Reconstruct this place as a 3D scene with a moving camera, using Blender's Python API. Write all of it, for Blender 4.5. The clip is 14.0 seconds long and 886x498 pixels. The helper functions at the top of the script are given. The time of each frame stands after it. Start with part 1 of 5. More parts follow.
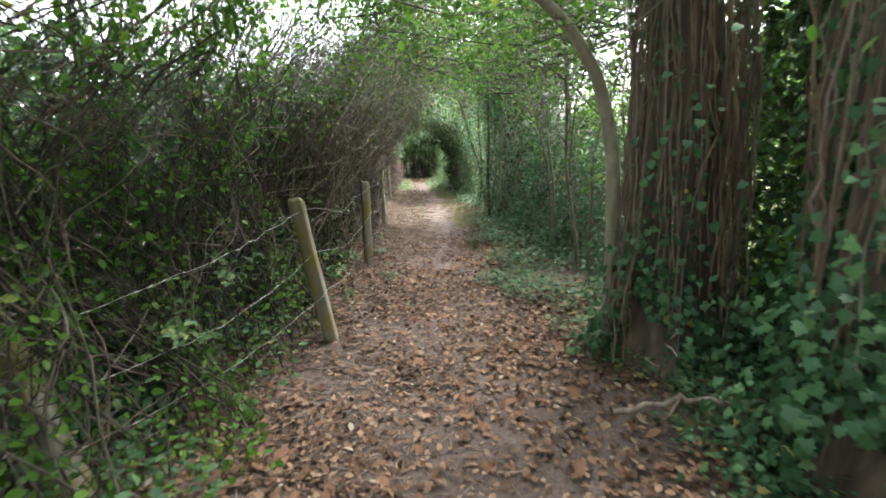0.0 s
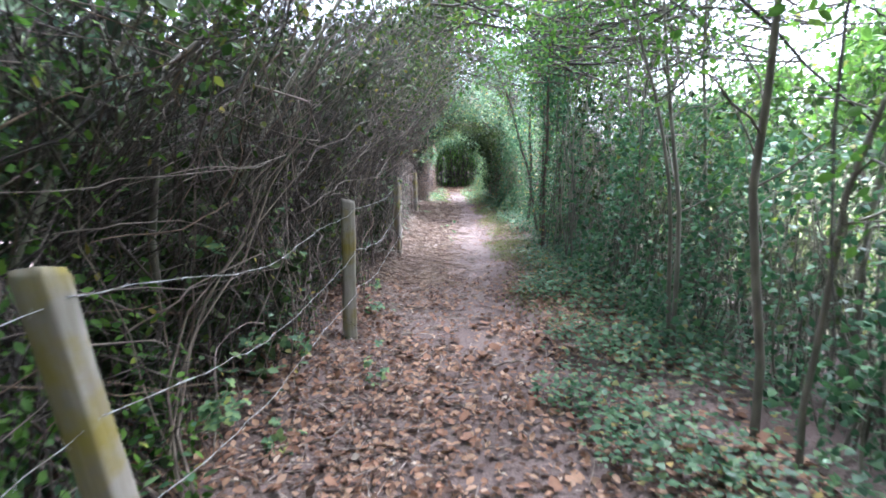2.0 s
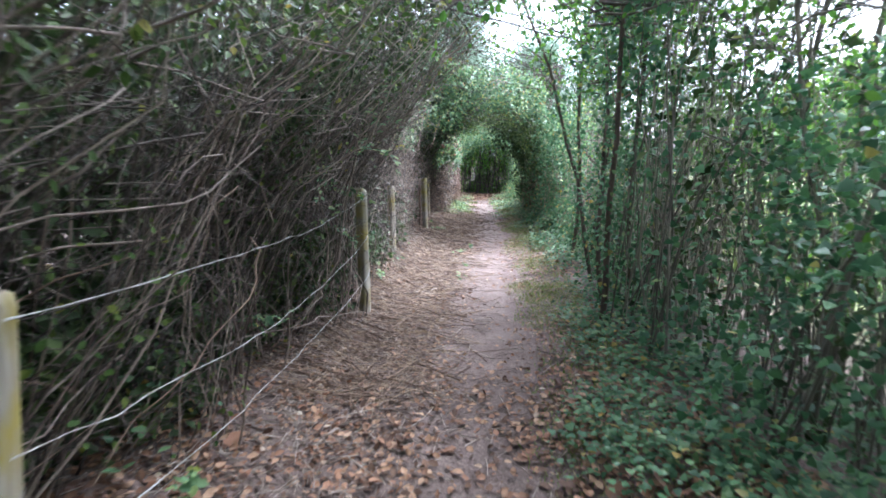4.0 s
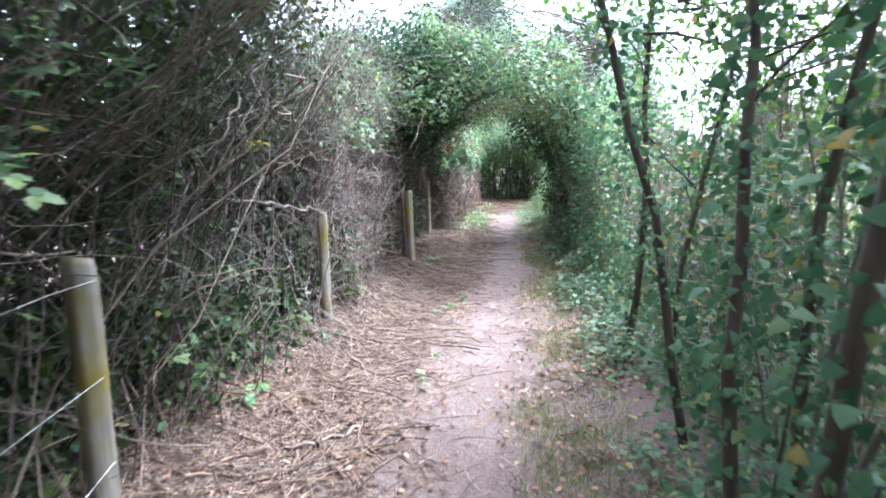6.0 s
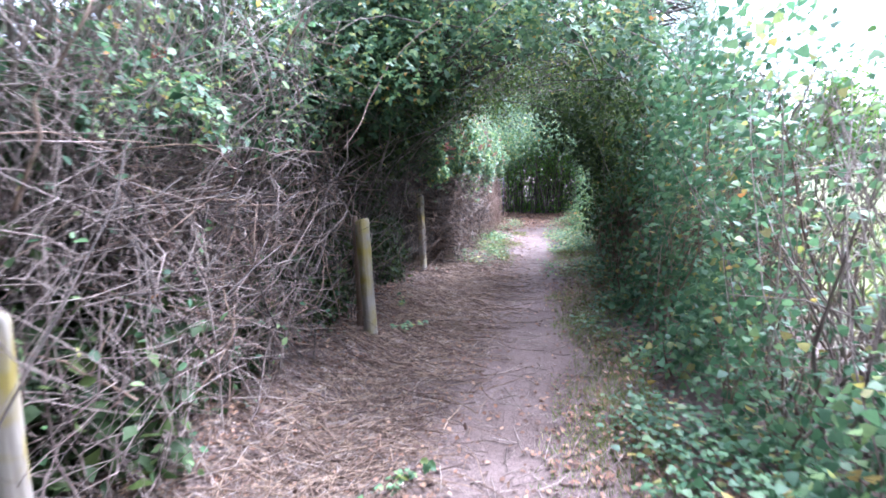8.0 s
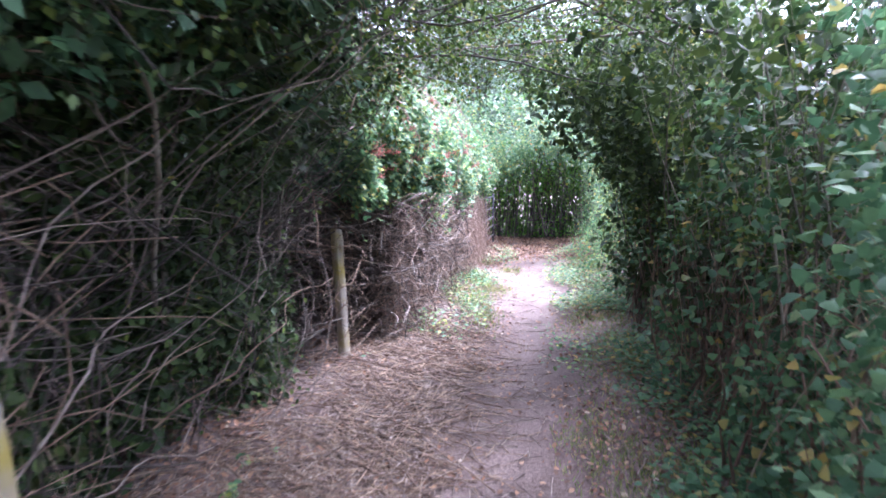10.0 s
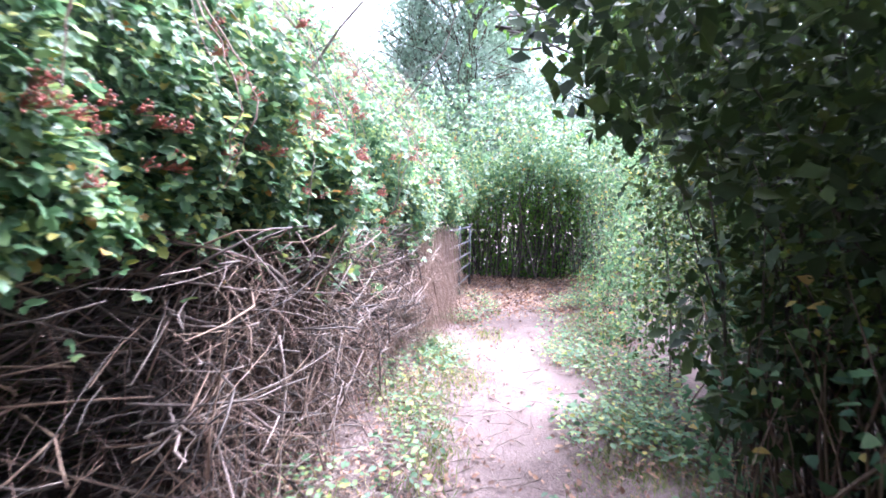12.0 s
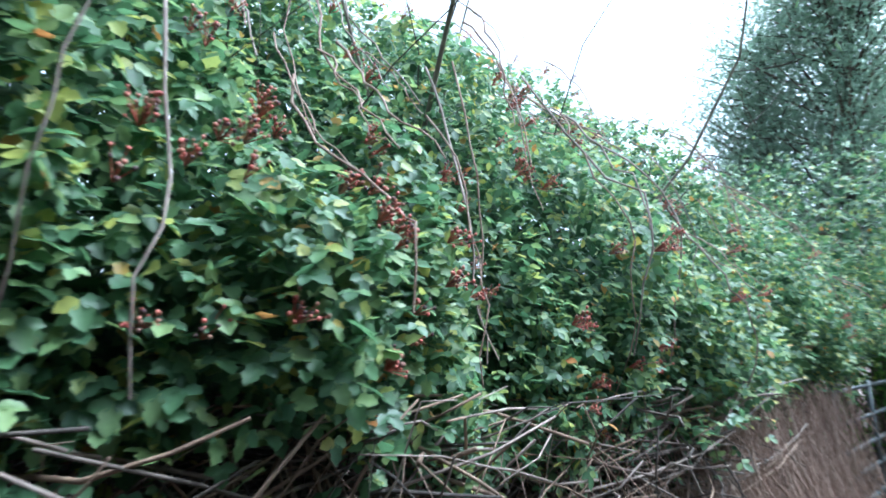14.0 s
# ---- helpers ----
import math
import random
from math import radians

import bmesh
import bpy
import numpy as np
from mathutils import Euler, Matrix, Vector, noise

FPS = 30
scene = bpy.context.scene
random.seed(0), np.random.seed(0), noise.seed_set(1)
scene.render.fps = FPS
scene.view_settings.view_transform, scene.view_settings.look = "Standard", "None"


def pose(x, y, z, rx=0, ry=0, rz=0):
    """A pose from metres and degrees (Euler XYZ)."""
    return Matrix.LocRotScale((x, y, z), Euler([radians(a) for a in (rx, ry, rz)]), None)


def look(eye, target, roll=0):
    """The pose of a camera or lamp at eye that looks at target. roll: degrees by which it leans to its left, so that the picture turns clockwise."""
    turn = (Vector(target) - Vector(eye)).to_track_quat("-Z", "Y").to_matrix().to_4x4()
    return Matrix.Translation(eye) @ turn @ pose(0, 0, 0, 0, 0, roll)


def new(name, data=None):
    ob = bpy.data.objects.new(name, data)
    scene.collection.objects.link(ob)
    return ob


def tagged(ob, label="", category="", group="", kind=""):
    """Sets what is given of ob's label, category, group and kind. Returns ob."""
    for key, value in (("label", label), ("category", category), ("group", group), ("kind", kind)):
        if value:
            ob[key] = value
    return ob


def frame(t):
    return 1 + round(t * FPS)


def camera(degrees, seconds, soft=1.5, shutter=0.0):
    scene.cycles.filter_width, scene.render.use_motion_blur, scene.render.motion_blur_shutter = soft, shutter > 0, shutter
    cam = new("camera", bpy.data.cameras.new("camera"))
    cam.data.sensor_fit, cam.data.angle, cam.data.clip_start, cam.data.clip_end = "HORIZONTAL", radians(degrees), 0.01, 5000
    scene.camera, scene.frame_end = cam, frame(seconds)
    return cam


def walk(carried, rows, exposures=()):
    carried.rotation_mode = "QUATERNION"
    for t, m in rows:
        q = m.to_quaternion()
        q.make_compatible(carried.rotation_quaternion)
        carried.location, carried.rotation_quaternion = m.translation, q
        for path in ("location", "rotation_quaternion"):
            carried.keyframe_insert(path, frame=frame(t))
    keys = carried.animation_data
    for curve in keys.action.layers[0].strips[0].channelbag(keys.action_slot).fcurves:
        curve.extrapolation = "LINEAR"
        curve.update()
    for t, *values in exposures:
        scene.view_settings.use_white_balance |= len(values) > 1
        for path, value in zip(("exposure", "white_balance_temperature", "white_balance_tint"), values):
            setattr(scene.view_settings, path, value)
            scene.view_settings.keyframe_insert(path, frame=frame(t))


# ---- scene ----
# ---------------------------------------------------------------- camera
cam = camera(79.4, 14.0, soft=1.7, shutter=0.3)
walk(cam, [
    (0.0, pose(0.000, 0.000, 1.505, 79.36, 0.94, -3.52)),
    (0.5, pose(0.017, 0.702, 1.468, 79.63, 0.57, -2.07)),
    (1.0, pose(0.054, 1.421, 1.470, 79.37, -0.10, -1.37)),
    (1.5, pose(0.132, 2.086, 1.430, 79.85, -0.45, -0.31)),
    (2.0, pose(0.192, 2.746, 1.448, 80.12, -0.58, 0.76)),
    (2.5, pose(0.259, 3.444, 1.410, 80.63, -0.69, 2.02)),
    (3.0, pose(0.337, 4.196, 1.400, 80.62, -0.95, 2.88)),
    (4.25, pose(0.560, 6.090, 1.420, 80.30, -0.95, 5.20)),
    (5.5, pose(0.767, 7.960, 1.438, 80.09, -0.85, 7.35)),
    (6.0, pose(0.838, 8.685, 1.470, 80.35, -0.49, 8.51)),
    (6.5, pose(0.853, 9.410, 1.440, 80.58, -0.07, 9.86)),
    (7.0, pose(0.859, 10.153, 1.460, 80.66, -0.10, 10.76)),
    (8.25, pose(0.810, 11.980, 1.450, 81.40, 0.40, 12.10)),
    (9.5, pose(0.720, 13.801, 1.448, 82.17, 0.94, 12.56)),
    (10.0, pose(0.723, 14.530, 1.457, 82.78, 0.32, 11.62)),
    (10.5, pose(0.708, 15.235, 1.448, 83.59, 0.08, 11.10)),
    (11.0, pose(0.713, 15.950, 1.435, 84.37, -0.34, 10.54)),
    (11.5, pose(0.634, 16.616, 1.440, 85.26, -0.90, 10.28)),
    (12.0, pose(0.590, 17.222, 1.438, 85.63, -0.50, 10.11)),
    (12.5, pose(0.561, 17.785, 1.425, 89.36, 0.08, 16.58)),
    (13.0, pose(0.481, 18.341, 1.466, 94.17, 0.60, 26.29)),
    (13.5, pose(0.457, 18.861, 1.500, 96.40, 0.20, 36.06)),
    (14.0, pose(0.490, 19.380, 1.440, 101.50, 1.20, 47.80)),
], exposures=[
    (0.0, 2.9, 6300, 4), (0.5, 3.25, 6100, 4), (1.5, 3.4, 5650, 7), (2.0, 3.2, 5350, 14), (3.0, 2.85, 5400, 10), (6.0, 3.2, 5300, 12), (7.0, 2.95, 5150, 14), (9.5, 3.45, 5150, 28),
    (11.0, 3.55, 5400, 22), (12.0, 3.6, 5350, 26), (12.5, 3.42, 5350, 20), (13.1, 3.2, 5250, 9), (13.5, 3.0, 5150, 5), (14.0, 2.2, 5000, 2)])

# ---------------------------------------------------------------- world and sun (overcast)
world = bpy.data.worlds.new("overcast_sky")
scene.world = world
world.use_nodes = True
wn, wl = world.node_tree.nodes, world.node_tree.links
sky = wn.new("ShaderNodeTexSky")
sky.sky_type = "NISHITA"
sky.sun_disc = False
sky.sun_elevation, sky.sun_rotation = radians(62), radians(40)
sky.dust_density = 4.0
cloud = wn.new("ShaderNodeHueSaturation")
cloud.inputs["Saturation"].default_value = 0.22
wl.new(sky.outputs["Color"], cloud.inputs["Color"])
wl.new(cloud.outputs["Color"], wn["Background"].inputs["Color"])
wn["Background"].inputs["Strength"].default_value = 0.15
sun = new("sun", bpy.data.lights.new("sun", "SUN"))
sun.data.energy, sun.data.angle, sun.data.color = 1.5, radians(20), (1.0, 0.97, 0.92)
sun.matrix_world = look((0, 0, 30), (-0.30 * 12, -0.36 * 12, 30 - 0.88 * 12))


# ---------------------------------------------------------------- materials
def shader(name):
    m = bpy.data.materials.new(name)
    m.use_nodes = True
    return m, m.node_tree.nodes, m.node_tree.links, m.node_tree.nodes["Principled BSDF"]


def ramp(nodes, stops):
    r = nodes.new("ShaderNodeValToRGB")
    e = r.color_ramp.elements
    while len(e) < len(stops):
        e.new(0.5)
    for k, (p, c) in enumerate(stops):
        e[k].position, e[k].color = p, (*c, 1)
    return r


def leaf_material(name, stops, rough=0.42, through_light=0.35, spec=0.5):
    """Leaf blades: colour differs from leaf to leaf, with blotches on each, and light comes through."""
    m, n, l, b = shader(name)
    geo = n.new("ShaderNodeNewGeometry")
    r = ramp(n, stops)
    l.new(geo.outputs["Random Per Island"], r.inputs["Fac"])
    tc = n.new("ShaderNodeTexCoord")
    tex = n.new("ShaderNodeTexNoise")
    tex.inputs["Scale"].default_value, tex.inputs["Detail"].default_value = 60, 4
    l.new(tc.outputs["Object"], tex.inputs["Vector"])
    big = n.new("ShaderNodeTexNoise")
    big.inputs["Scale"].default_value, big.inputs["Detail"].default_value = 1.6, 2
    l.new(tc.outputs["Object"], big.inputs["Vector"])
    mix = n.new("ShaderNodeMix")
    mix.data_type, mix.blend_type = "RGBA", "MULTIPLY"
    mix.inputs["Factor"].default_value = 0.6
    add = n.new("ShaderNodeMath")
    add.operation = "ADD"
    l.new(tex.outputs["Fac"], add.inputs[0])
    l.new(big.outputs["Fac"], add.inputs[1])
    tone = ramp(n, [(0.3, (0.55, 0.55, 0.55)), (0.7, (1.35, 1.3, 1.2))])
    half = n.new("ShaderNodeMath")
    half.operation = "MULTIPLY"
    half.inputs[1].default_value = 0.5
    l.new(add.outputs[0], half.inputs[0])
    l.new(half.outputs[0], tone.inputs["Fac"])
    l.new(r.outputs["Color"], mix.inputs["A"])
    l.new(tone.outputs["Color"], mix.inputs["B"])
    l.new(mix.outputs["Result"], b.inputs["Base Color"])
    b.inputs["Roughness"].default_value = rough
    b.inputs["Specular IOR Level"].default_value = spec
    tr = n.new("ShaderNodeBsdfTranslucent")
    l.new(mix.outputs["Result"], tr.inputs["Color"])
    ms = n.new("ShaderNodeMixShader")
    ms.inputs["Fac"].default_value = through_light
    l.new(b.outputs[0], ms.inputs[1])
    l.new(tr.outputs[0], ms.inputs[2])
    l.new(ms.outputs[0], n["Material Output"].inputs["Surface"])
    return m


def bark_material(name, stops, scale=14.0, stretch=0.18, rough=0.85, bump=0.5, moss=None):
    m, n, l, b = shader(name)
    tc = n.new("ShaderNodeTexCoord")
    mp = n.new("ShaderNodeMapping")
    mp.inputs["Scale"].default_value = (1, 1, stretch)
    l.new(tc.outputs["Object"], mp.inputs["Vector"])
    tex = n.new("ShaderNodeTexNoise")
    tex.inputs["Scale"].default_value, tex.inputs["Detail"].default_value = scale, 8
    l.new(mp.outputs[0], tex.inputs["Vector"])
    geo = n.new("ShaderNodeNewGeometry")
    add = n.new("ShaderNodeMath")
    add.operation = "MULTIPLY_ADD"
    add.inputs[1].default_value = 0.5
    l.new(geo.outputs["Random Per Island"], add.inputs[0])
    sub = n.new("ShaderNodeMath")
    sub.operation = "SUBTRACT"
    sub.inputs[1].default_value = 0.25
    l.new(tex.outputs["Fac"], sub.inputs[0])
    l.new(sub.outputs[0], add.inputs[2])
    r = ramp(n, stops)
    l.new(add.outputs[0], r.inputs["Fac"])
    out = r.outputs["Color"]
    if moss:
        t2 = n.new("ShaderNodeTexNoise")
        t2.inputs["Scale"].default_value, t2.inputs["Detail"].default_value = 5, 5
        l.new(tc.outputs["Object"], t2.inputs["Vector"])
        f = ramp(n, [(0.44, (0, 0, 0)), (0.6, (1, 1, 1))])
        l.new(t2.outputs["Fac"], f.inputs["Fac"])
        mx = n.new("ShaderNodeMix")
        mx.data_type = "RGBA"
        l.new(f.outputs["Color"], mx.inputs["Factor"])
        l.new(out, mx.inputs["A"])
        mx.inputs["B"].default_value = (*moss, 1)
        out = mx.outputs["Result"]
    l.new(out, b.inputs["Base Color"])
    b.inputs["Roughness"].default_value = rough
    bp = n.new("ShaderNodeBump")
    bp.inputs["Strength"].default_value, bp.inputs["Distance"].default_value = bump, 0.01
    l.new(tex.outputs["Fac"], bp.inputs["Height"])
    l.new(bp.outputs[0], b.inputs["Normal"])
    return m


M_HAZEL = leaf_material("hazel_leaf", [(0.0, (0.043, 0.106, 0.022)), (0.45, (0.092, 0.202, 0.031)), (0.95, (0.161, 0.302, 0.045)), (1.0, (0.30, 0.33, 0.056))], 0.55, 0.5, 0.35)
# dark leaves; inside hedges and bushes this colour stands in for shade
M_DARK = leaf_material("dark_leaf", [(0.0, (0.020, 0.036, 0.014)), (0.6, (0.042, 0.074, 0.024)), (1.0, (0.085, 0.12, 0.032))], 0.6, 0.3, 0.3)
M_IVY = leaf_material("ivy_leaf", [(0.0, (0.027, 0.075, 0.037)), (0.5, (0.055, 0.143, 0.065)), (0.985, (0.108, 0.225, 0.085)), (1.0, (0.33, 0.28, 0.071))], 0.48, 0.32, 0.4)
M_IVYLOW = leaf_material("ground_ivy_leaf", [(0.0, (0.044, 0.103, 0.054)), (0.5, (0.082, 0.172, 0.082)), (0.92, (0.150, 0.241, 0.109)), (1.0, (0.373, 0.253, 0.066))], 0.5, 0.42, 0.4)
M_BRAMBLE = leaf_material("bramble_leaf", [(0.0, (0.060, 0.128, 0.066)), (0.5, (0.122, 0.240, 0.110)), (0.86, (0.245, 0.355, 0.138)), (0.975, (0.40, 0.43, 0.103)), (1.0, (0.488, 0.220, 0.069))], 0.5, 0.5, 0.55)
# darker green for leaves inside brambles and hazel, shade put into the colour
M_INNERSHADE = leaf_material("shade_tinted_inner_leaf", [(0.0, (0.030, 0.070, 0.036)), (0.6, (0.060, 0.13, 0.062)), (1.0, (0.11, 0.18, 0.075))], 0.55, 0.35, 0.4)
M_THORN = leaf_material("hawthorn_leaf", [(0.0, (0.028, 0.052, 0.013)), (0.5, (0.066, 0.118, 0.027)), (0.9, (0.14, 0.195, 0.040)), (1.0, (0.29, 0.23, 0.050))], 0.6, 0.35, 0.25)
# willow greens lightened so that the leaf colour carries the distant haze
M_WILLOW = leaf_material("hazed_willow_leaf", [(0.0, (0.18, 0.27, 0.20)), (0.6, (0.27, 0.38, 0.28)), (1.0, (0.36, 0.46, 0.35))], 0.6, 0.6)
M_GRASS = leaf_material("grass_blade", [(0.0, (0.100, 0.175, 0.037)), (0.55, (0.188, 0.263, 0.062)), (0.85, (0.312, 0.325, 0.100)), (1.0, (0.425, 0.362, 0.175))], 0.55, 0.35)
M_LITTER = leaf_material("fallen_leaf", [(0.0, (0.075, 0.045, 0.035)), (0.35, (0.15, 0.09, 0.065)), (0.65, (0.26, 0.14, 0.09)), (0.88, (0.36, 0.23, 0.155)), (0.975, (0.36, 0.24, 0.17)), (1.0, (0.48, 0.42, 0.35))], 0.8, 0.12, 0.25)
M_STRAW = leaf_material("dead_stalk", [(0.0, (0.14, 0.085, 0.065)), (0.5, (0.25, 0.165, 0.13)), (1.0, (0.38, 0.29, 0.24))], 0.8, 0.15, 0.3)
M_TWIG = bark_material("twig_bark", [(0.2, (0.025, 0.019, 0.016)), (0.55, (0.069, 0.054, 0.045)), (0.85, (0.196, 0.157, 0.134))], 20, 0.4)
M_PALETWIG = bark_material("bleached_twig", [(0.2, (0.09, 0.065, 0.055)), (0.5, (0.19, 0.145, 0.125)), (0.85, (0.36, 0.30, 0.26))], 20, 0.4)
M_VINE = bark_material("dead_vine", [(0.2, (0.07, 0.042, 0.03)), (0.5, (0.15, 0.098, 0.068)), (0.8, (0.27, 0.19, 0.13))], 20, 0.3)
M_BARK = bark_material("trunk_bark", [(0.25, (0.03, 0.022, 0.017)), (0.5, (0.075, 0.055, 0.042)), (0.75, (0.15, 0.115, 0.085))], 16, 0.2, bump=0.9)
M_SAPLING = bark_material("sapling_bark", [(0.25, (0.07, 0.06, 0.048)), (0.5, (0.15, 0.13, 0.105)), (0.8, (0.27, 0.24, 0.19))], 18, 0.3)
M_LIMB = bark_material("pale_limb_bark", [(0.25, (0.200, 0.181, 0.144)), (0.5, (0.338, 0.306, 0.250)), (0.8, (0.475, 0.438, 0.362))], 22, 0.5, moss=(0.27, 0.255, 0.185))
M_POST = bark_material("weathered_post", [(0.2, (0.12, 0.10, 0.08)), (0.5, (0.24, 0.21, 0.17)), (0.8, (0.37, 0.33, 0.28))], 26, 0.08, moss=(0.24, 0.19, 0.045), bump=0.8)
M_BROWNTWIG = bark_material("brown_twig", [(0.2, (0.05, 0.036, 0.028)), (0.5, (0.14, 0.102, 0.08)), (0.85, (0.31, 0.245, 0.20))], 20, 0.4)
M_CANE = bark_material("bramble_cane", [(0.2, (0.10, 0.05, 0.045)), (0.5, (0.22, 0.14, 0.11)), (0.8, (0.34, 0.26, 0.2))], 24, 0.4)
M_CUT = bark_material("cut_wood", [(0.2, (0.30, 0.2, 0.12)), (0.8, (0.55, 0.42, 0.28))], 40, 1)

m, n, l, b = shader("galvanised_wire")
b.inputs["Base Color"].default_value, b.inputs["Metallic"].default_value, b.inputs["Roughness"].default_value = (0.5, 0.5, 0.5, 1), 0.35, 0.45
tx = n.new("ShaderNodeTexNoise")
tx.inputs["Scale"].default_value = 40
rr = ramp(n, [(0.42, (0.50, 0.50, 0.51)), (0.62, (0.2, 0.16, 0.13))])
l.new(tx.outputs["Fac"], rr.inputs["Fac"])
l.new(rr.outputs["Color"], b.inputs["Base Color"])
M_WIRE = m

m, n, l, b = shader("gate_metal")
tx = n.new("ShaderNodeTexNoise")
tx.inputs["Scale"].default_value = 12
rr = ramp(n, [(0.35, (0.06, 0.07, 0.075)), (0.7, (0.12, 0.13, 0.135))])
l.new(tx.outputs["Fac"], rr.inputs["Fac"])
l.new(rr.outputs["Color"], b.inputs["Base Color"])
b.inputs["Metallic"].default_value, b.inputs["Roughness"].default_value = 0.6, 0.5
M_GATE = m

m, n, l, b = shader("bramble_berry")
geo = n.new("ShaderNodeNewGeometry")
rr = ramp(n, [(0.0, (0.34, 0.07, 0.05)), (0.45, (0.40, 0.10, 0.075)), (0.75, (0.32, 0.17, 0.11)), (0.9, (0.10, 0.04, 0.04)), (1.0, (0.03, 0.015, 0.02))])
l.new(geo.outputs["Random Per Island"], rr.inputs["Fac"])
l.new(rr.outputs["Color"], b.inputs["Base Color"])
b.inputs["Roughness"].default_value = 0.6
M_BERRY = m

# earth of the path, litter to either side, field grass beyond
m, n, l, b = shader("woodland_soil")
tc = n.new("ShaderNodeTexCoord")
fine = n.new("ShaderNodeTexNoise")
fine.inputs["Scale"].default_value, fine.inputs["Detail"].default_value, fine.inputs["Roughness"].default_value = 55, 8, 0.7
wide = n.new("ShaderNodeTexNoise")
wide.inputs["Scale"].default_value, wide.inputs["Detail"].default_value = 1.7, 5
peb = n.new("ShaderNodeTexVoronoi")
peb.inputs["Scale"].default_value = 70
for t_ in (fine, wide, peb):
    l.new(tc.outputs["Object"], t_.inputs["Vector"])
c1 = ramp(n, [(0.25, (0.07, 0.048, 0.043)), (0.5, (0.14, 0.102, 0.092)), (0.8, (0.265, 0.205, 0.188))])
l.new(fine.outputs["Fac"], c1.inputs["Fac"])
c2 = ramp(n, [(0.3, (0.62, 0.56, 0.52)), (0.7, (1.15, 1.12, 1.1))])
l.new(wide.outputs["Fac"], c2.inputs["Fac"])
mu = n.new("ShaderNodeMix")
mu.data_type, mu.blend_type = "RGBA", "MULTIPLY"
mu.inputs["Factor"].default_value = 1
l.new(c1.outputs["Color"], mu.inputs["A"])
l.new(c2.outputs["Color"], mu.inputs["B"])
field = ramp(n, [(0.3, (0.09, 0.11, 0.035)), (0.6, (0.17, 0.18, 0.07)), (0.8, (0.28, 0.25, 0.12))])
l.new(fine.outputs["Fac"], field.inputs["Fac"])
sx = n.new("ShaderNodeSeparateXYZ")
l.new(tc.outputs["Object"], sx.inputs[0])
far = n.new("ShaderNodeMapRange")
far.inputs["From Min"].default_value, far.inputs["From Max"].default_value = 2.6, 3.6
l.new(sx.outputs["X"], far.inputs["Value"])
mf = n.new("ShaderNodeMix")
mf.data_type = "RGBA"
l.new(far.outputs[0], mf.inputs["Factor"])
l.new(mu.outputs["Result"], mf.inputs["A"])
l.new(field.outputs["Color"], mf.inputs["B"])
l.new(mf.outputs["Result"], b.inputs["Base Color"])
b.inputs["Roughness"].default_value = 0.9
ad = n.new("ShaderNodeMath")
ad.operation = "MULTIPLY_ADD"
ad.inputs[1].default_value = 0.5
l.new(peb.outputs["Distance"], ad.inputs[0])
l.new(fine.outputs["Fac"], ad.inputs[2])
bp = n.new("ShaderNodeBump")
bp.inputs["Strength"].default_value, bp.inputs["Distance"].default_value = 0.8, 0.012
l.new(ad.outputs[0], bp.inputs["Height"])
l.new(bp.outputs[0], b.inputs["Normal"])
M_SOIL = m


# ---------------------------------------------------------------- mesh tools
rng = np.random.default_rng(11)
UP = np.array((0.0, 0.0, 1.0))


def unit(v):
    return v / np.maximum(np.linalg.norm(v, axis=-1, keepdims=True), 1e-9)


def lerp_keys(y, keys):
    """Columns of keys [(y, a, b, ...)] at y."""
    k = np.array(keys, float)
    return np.stack([np.interp(y, k[:, 0], k[:, c]) for c in range(1, k.shape[1])], -1)


def ground_z(x, y):
    x, y = np.asarray(x, float), np.asarray(y, float)
    near = np.exp(-((np.abs(x) / 30) ** 2)) * np.exp(-((np.abs(y - 12) / 45) ** 2))
    bank = 0.19 * np.clip((x - 0.9) / 0.7, 0, 1) + 0.12 * np.clip((-0.85 - x) / 1.0, 0, 1)
    bank = bank + 0.17 * np.clip((-0.3 - x) / 0.5, 0, 1) * np.interp(y, [4, 6, 16, 18.5, 22, 24], [0.05, 1, 1, 0.5, 0.5, 0])
    dip = -0.02 * np.exp(-(((x - 0.4) / 0.45) ** 2))
    rough = 0.014 * np.sin(3.1 * x + 1.7 * y) * np.sin(2.3 * y - 1.1 * x) + 0.008 * np.sin(9.1 * x + 2.0) * np.sin(7.7 * y + 4 * x)
    return near * (bank + dip + rough)


class Heap:
    """Gathers vertices and faces of one mesh."""

    def __init__(self):
        self.v, self.f, self.n = [], [], 0

    def add(self, verts, faces):
        verts = np.asarray(verts, float).reshape(-1, 3)
        for f in faces:
            self.f.append(np.asarray(f, int) + self.n)
        self.v.append(verts)
        self.n += len(verts)

    def mesh(self, name, mat, smooth=False):
        me = bpy.data.meshes.new(name)
        v = np.concatenate(self.v)
        me.vertices.add(len(v))
        me.vertices.foreach_set("co", v.ravel())
        loops = np.concatenate([f.ravel() for f in self.f])
        sizes = np.concatenate([np.full(len(f), f.shape[1]) for f in self.f])
        me.loops.add(len(loops))
        me.loops.foreach_set("vertex_index", loops)
        me.polygons.add(len(sizes))
        me.polygons.foreach_set("loop_start", np.concatenate([[0], np.cumsum(sizes)[:-1]]))
        if smooth:
            me.polygons.foreach_set("use_smooth", np.ones(len(sizes), bool))
        me.materials.append(mat)
        me.update(calc_edges=True)
        return me


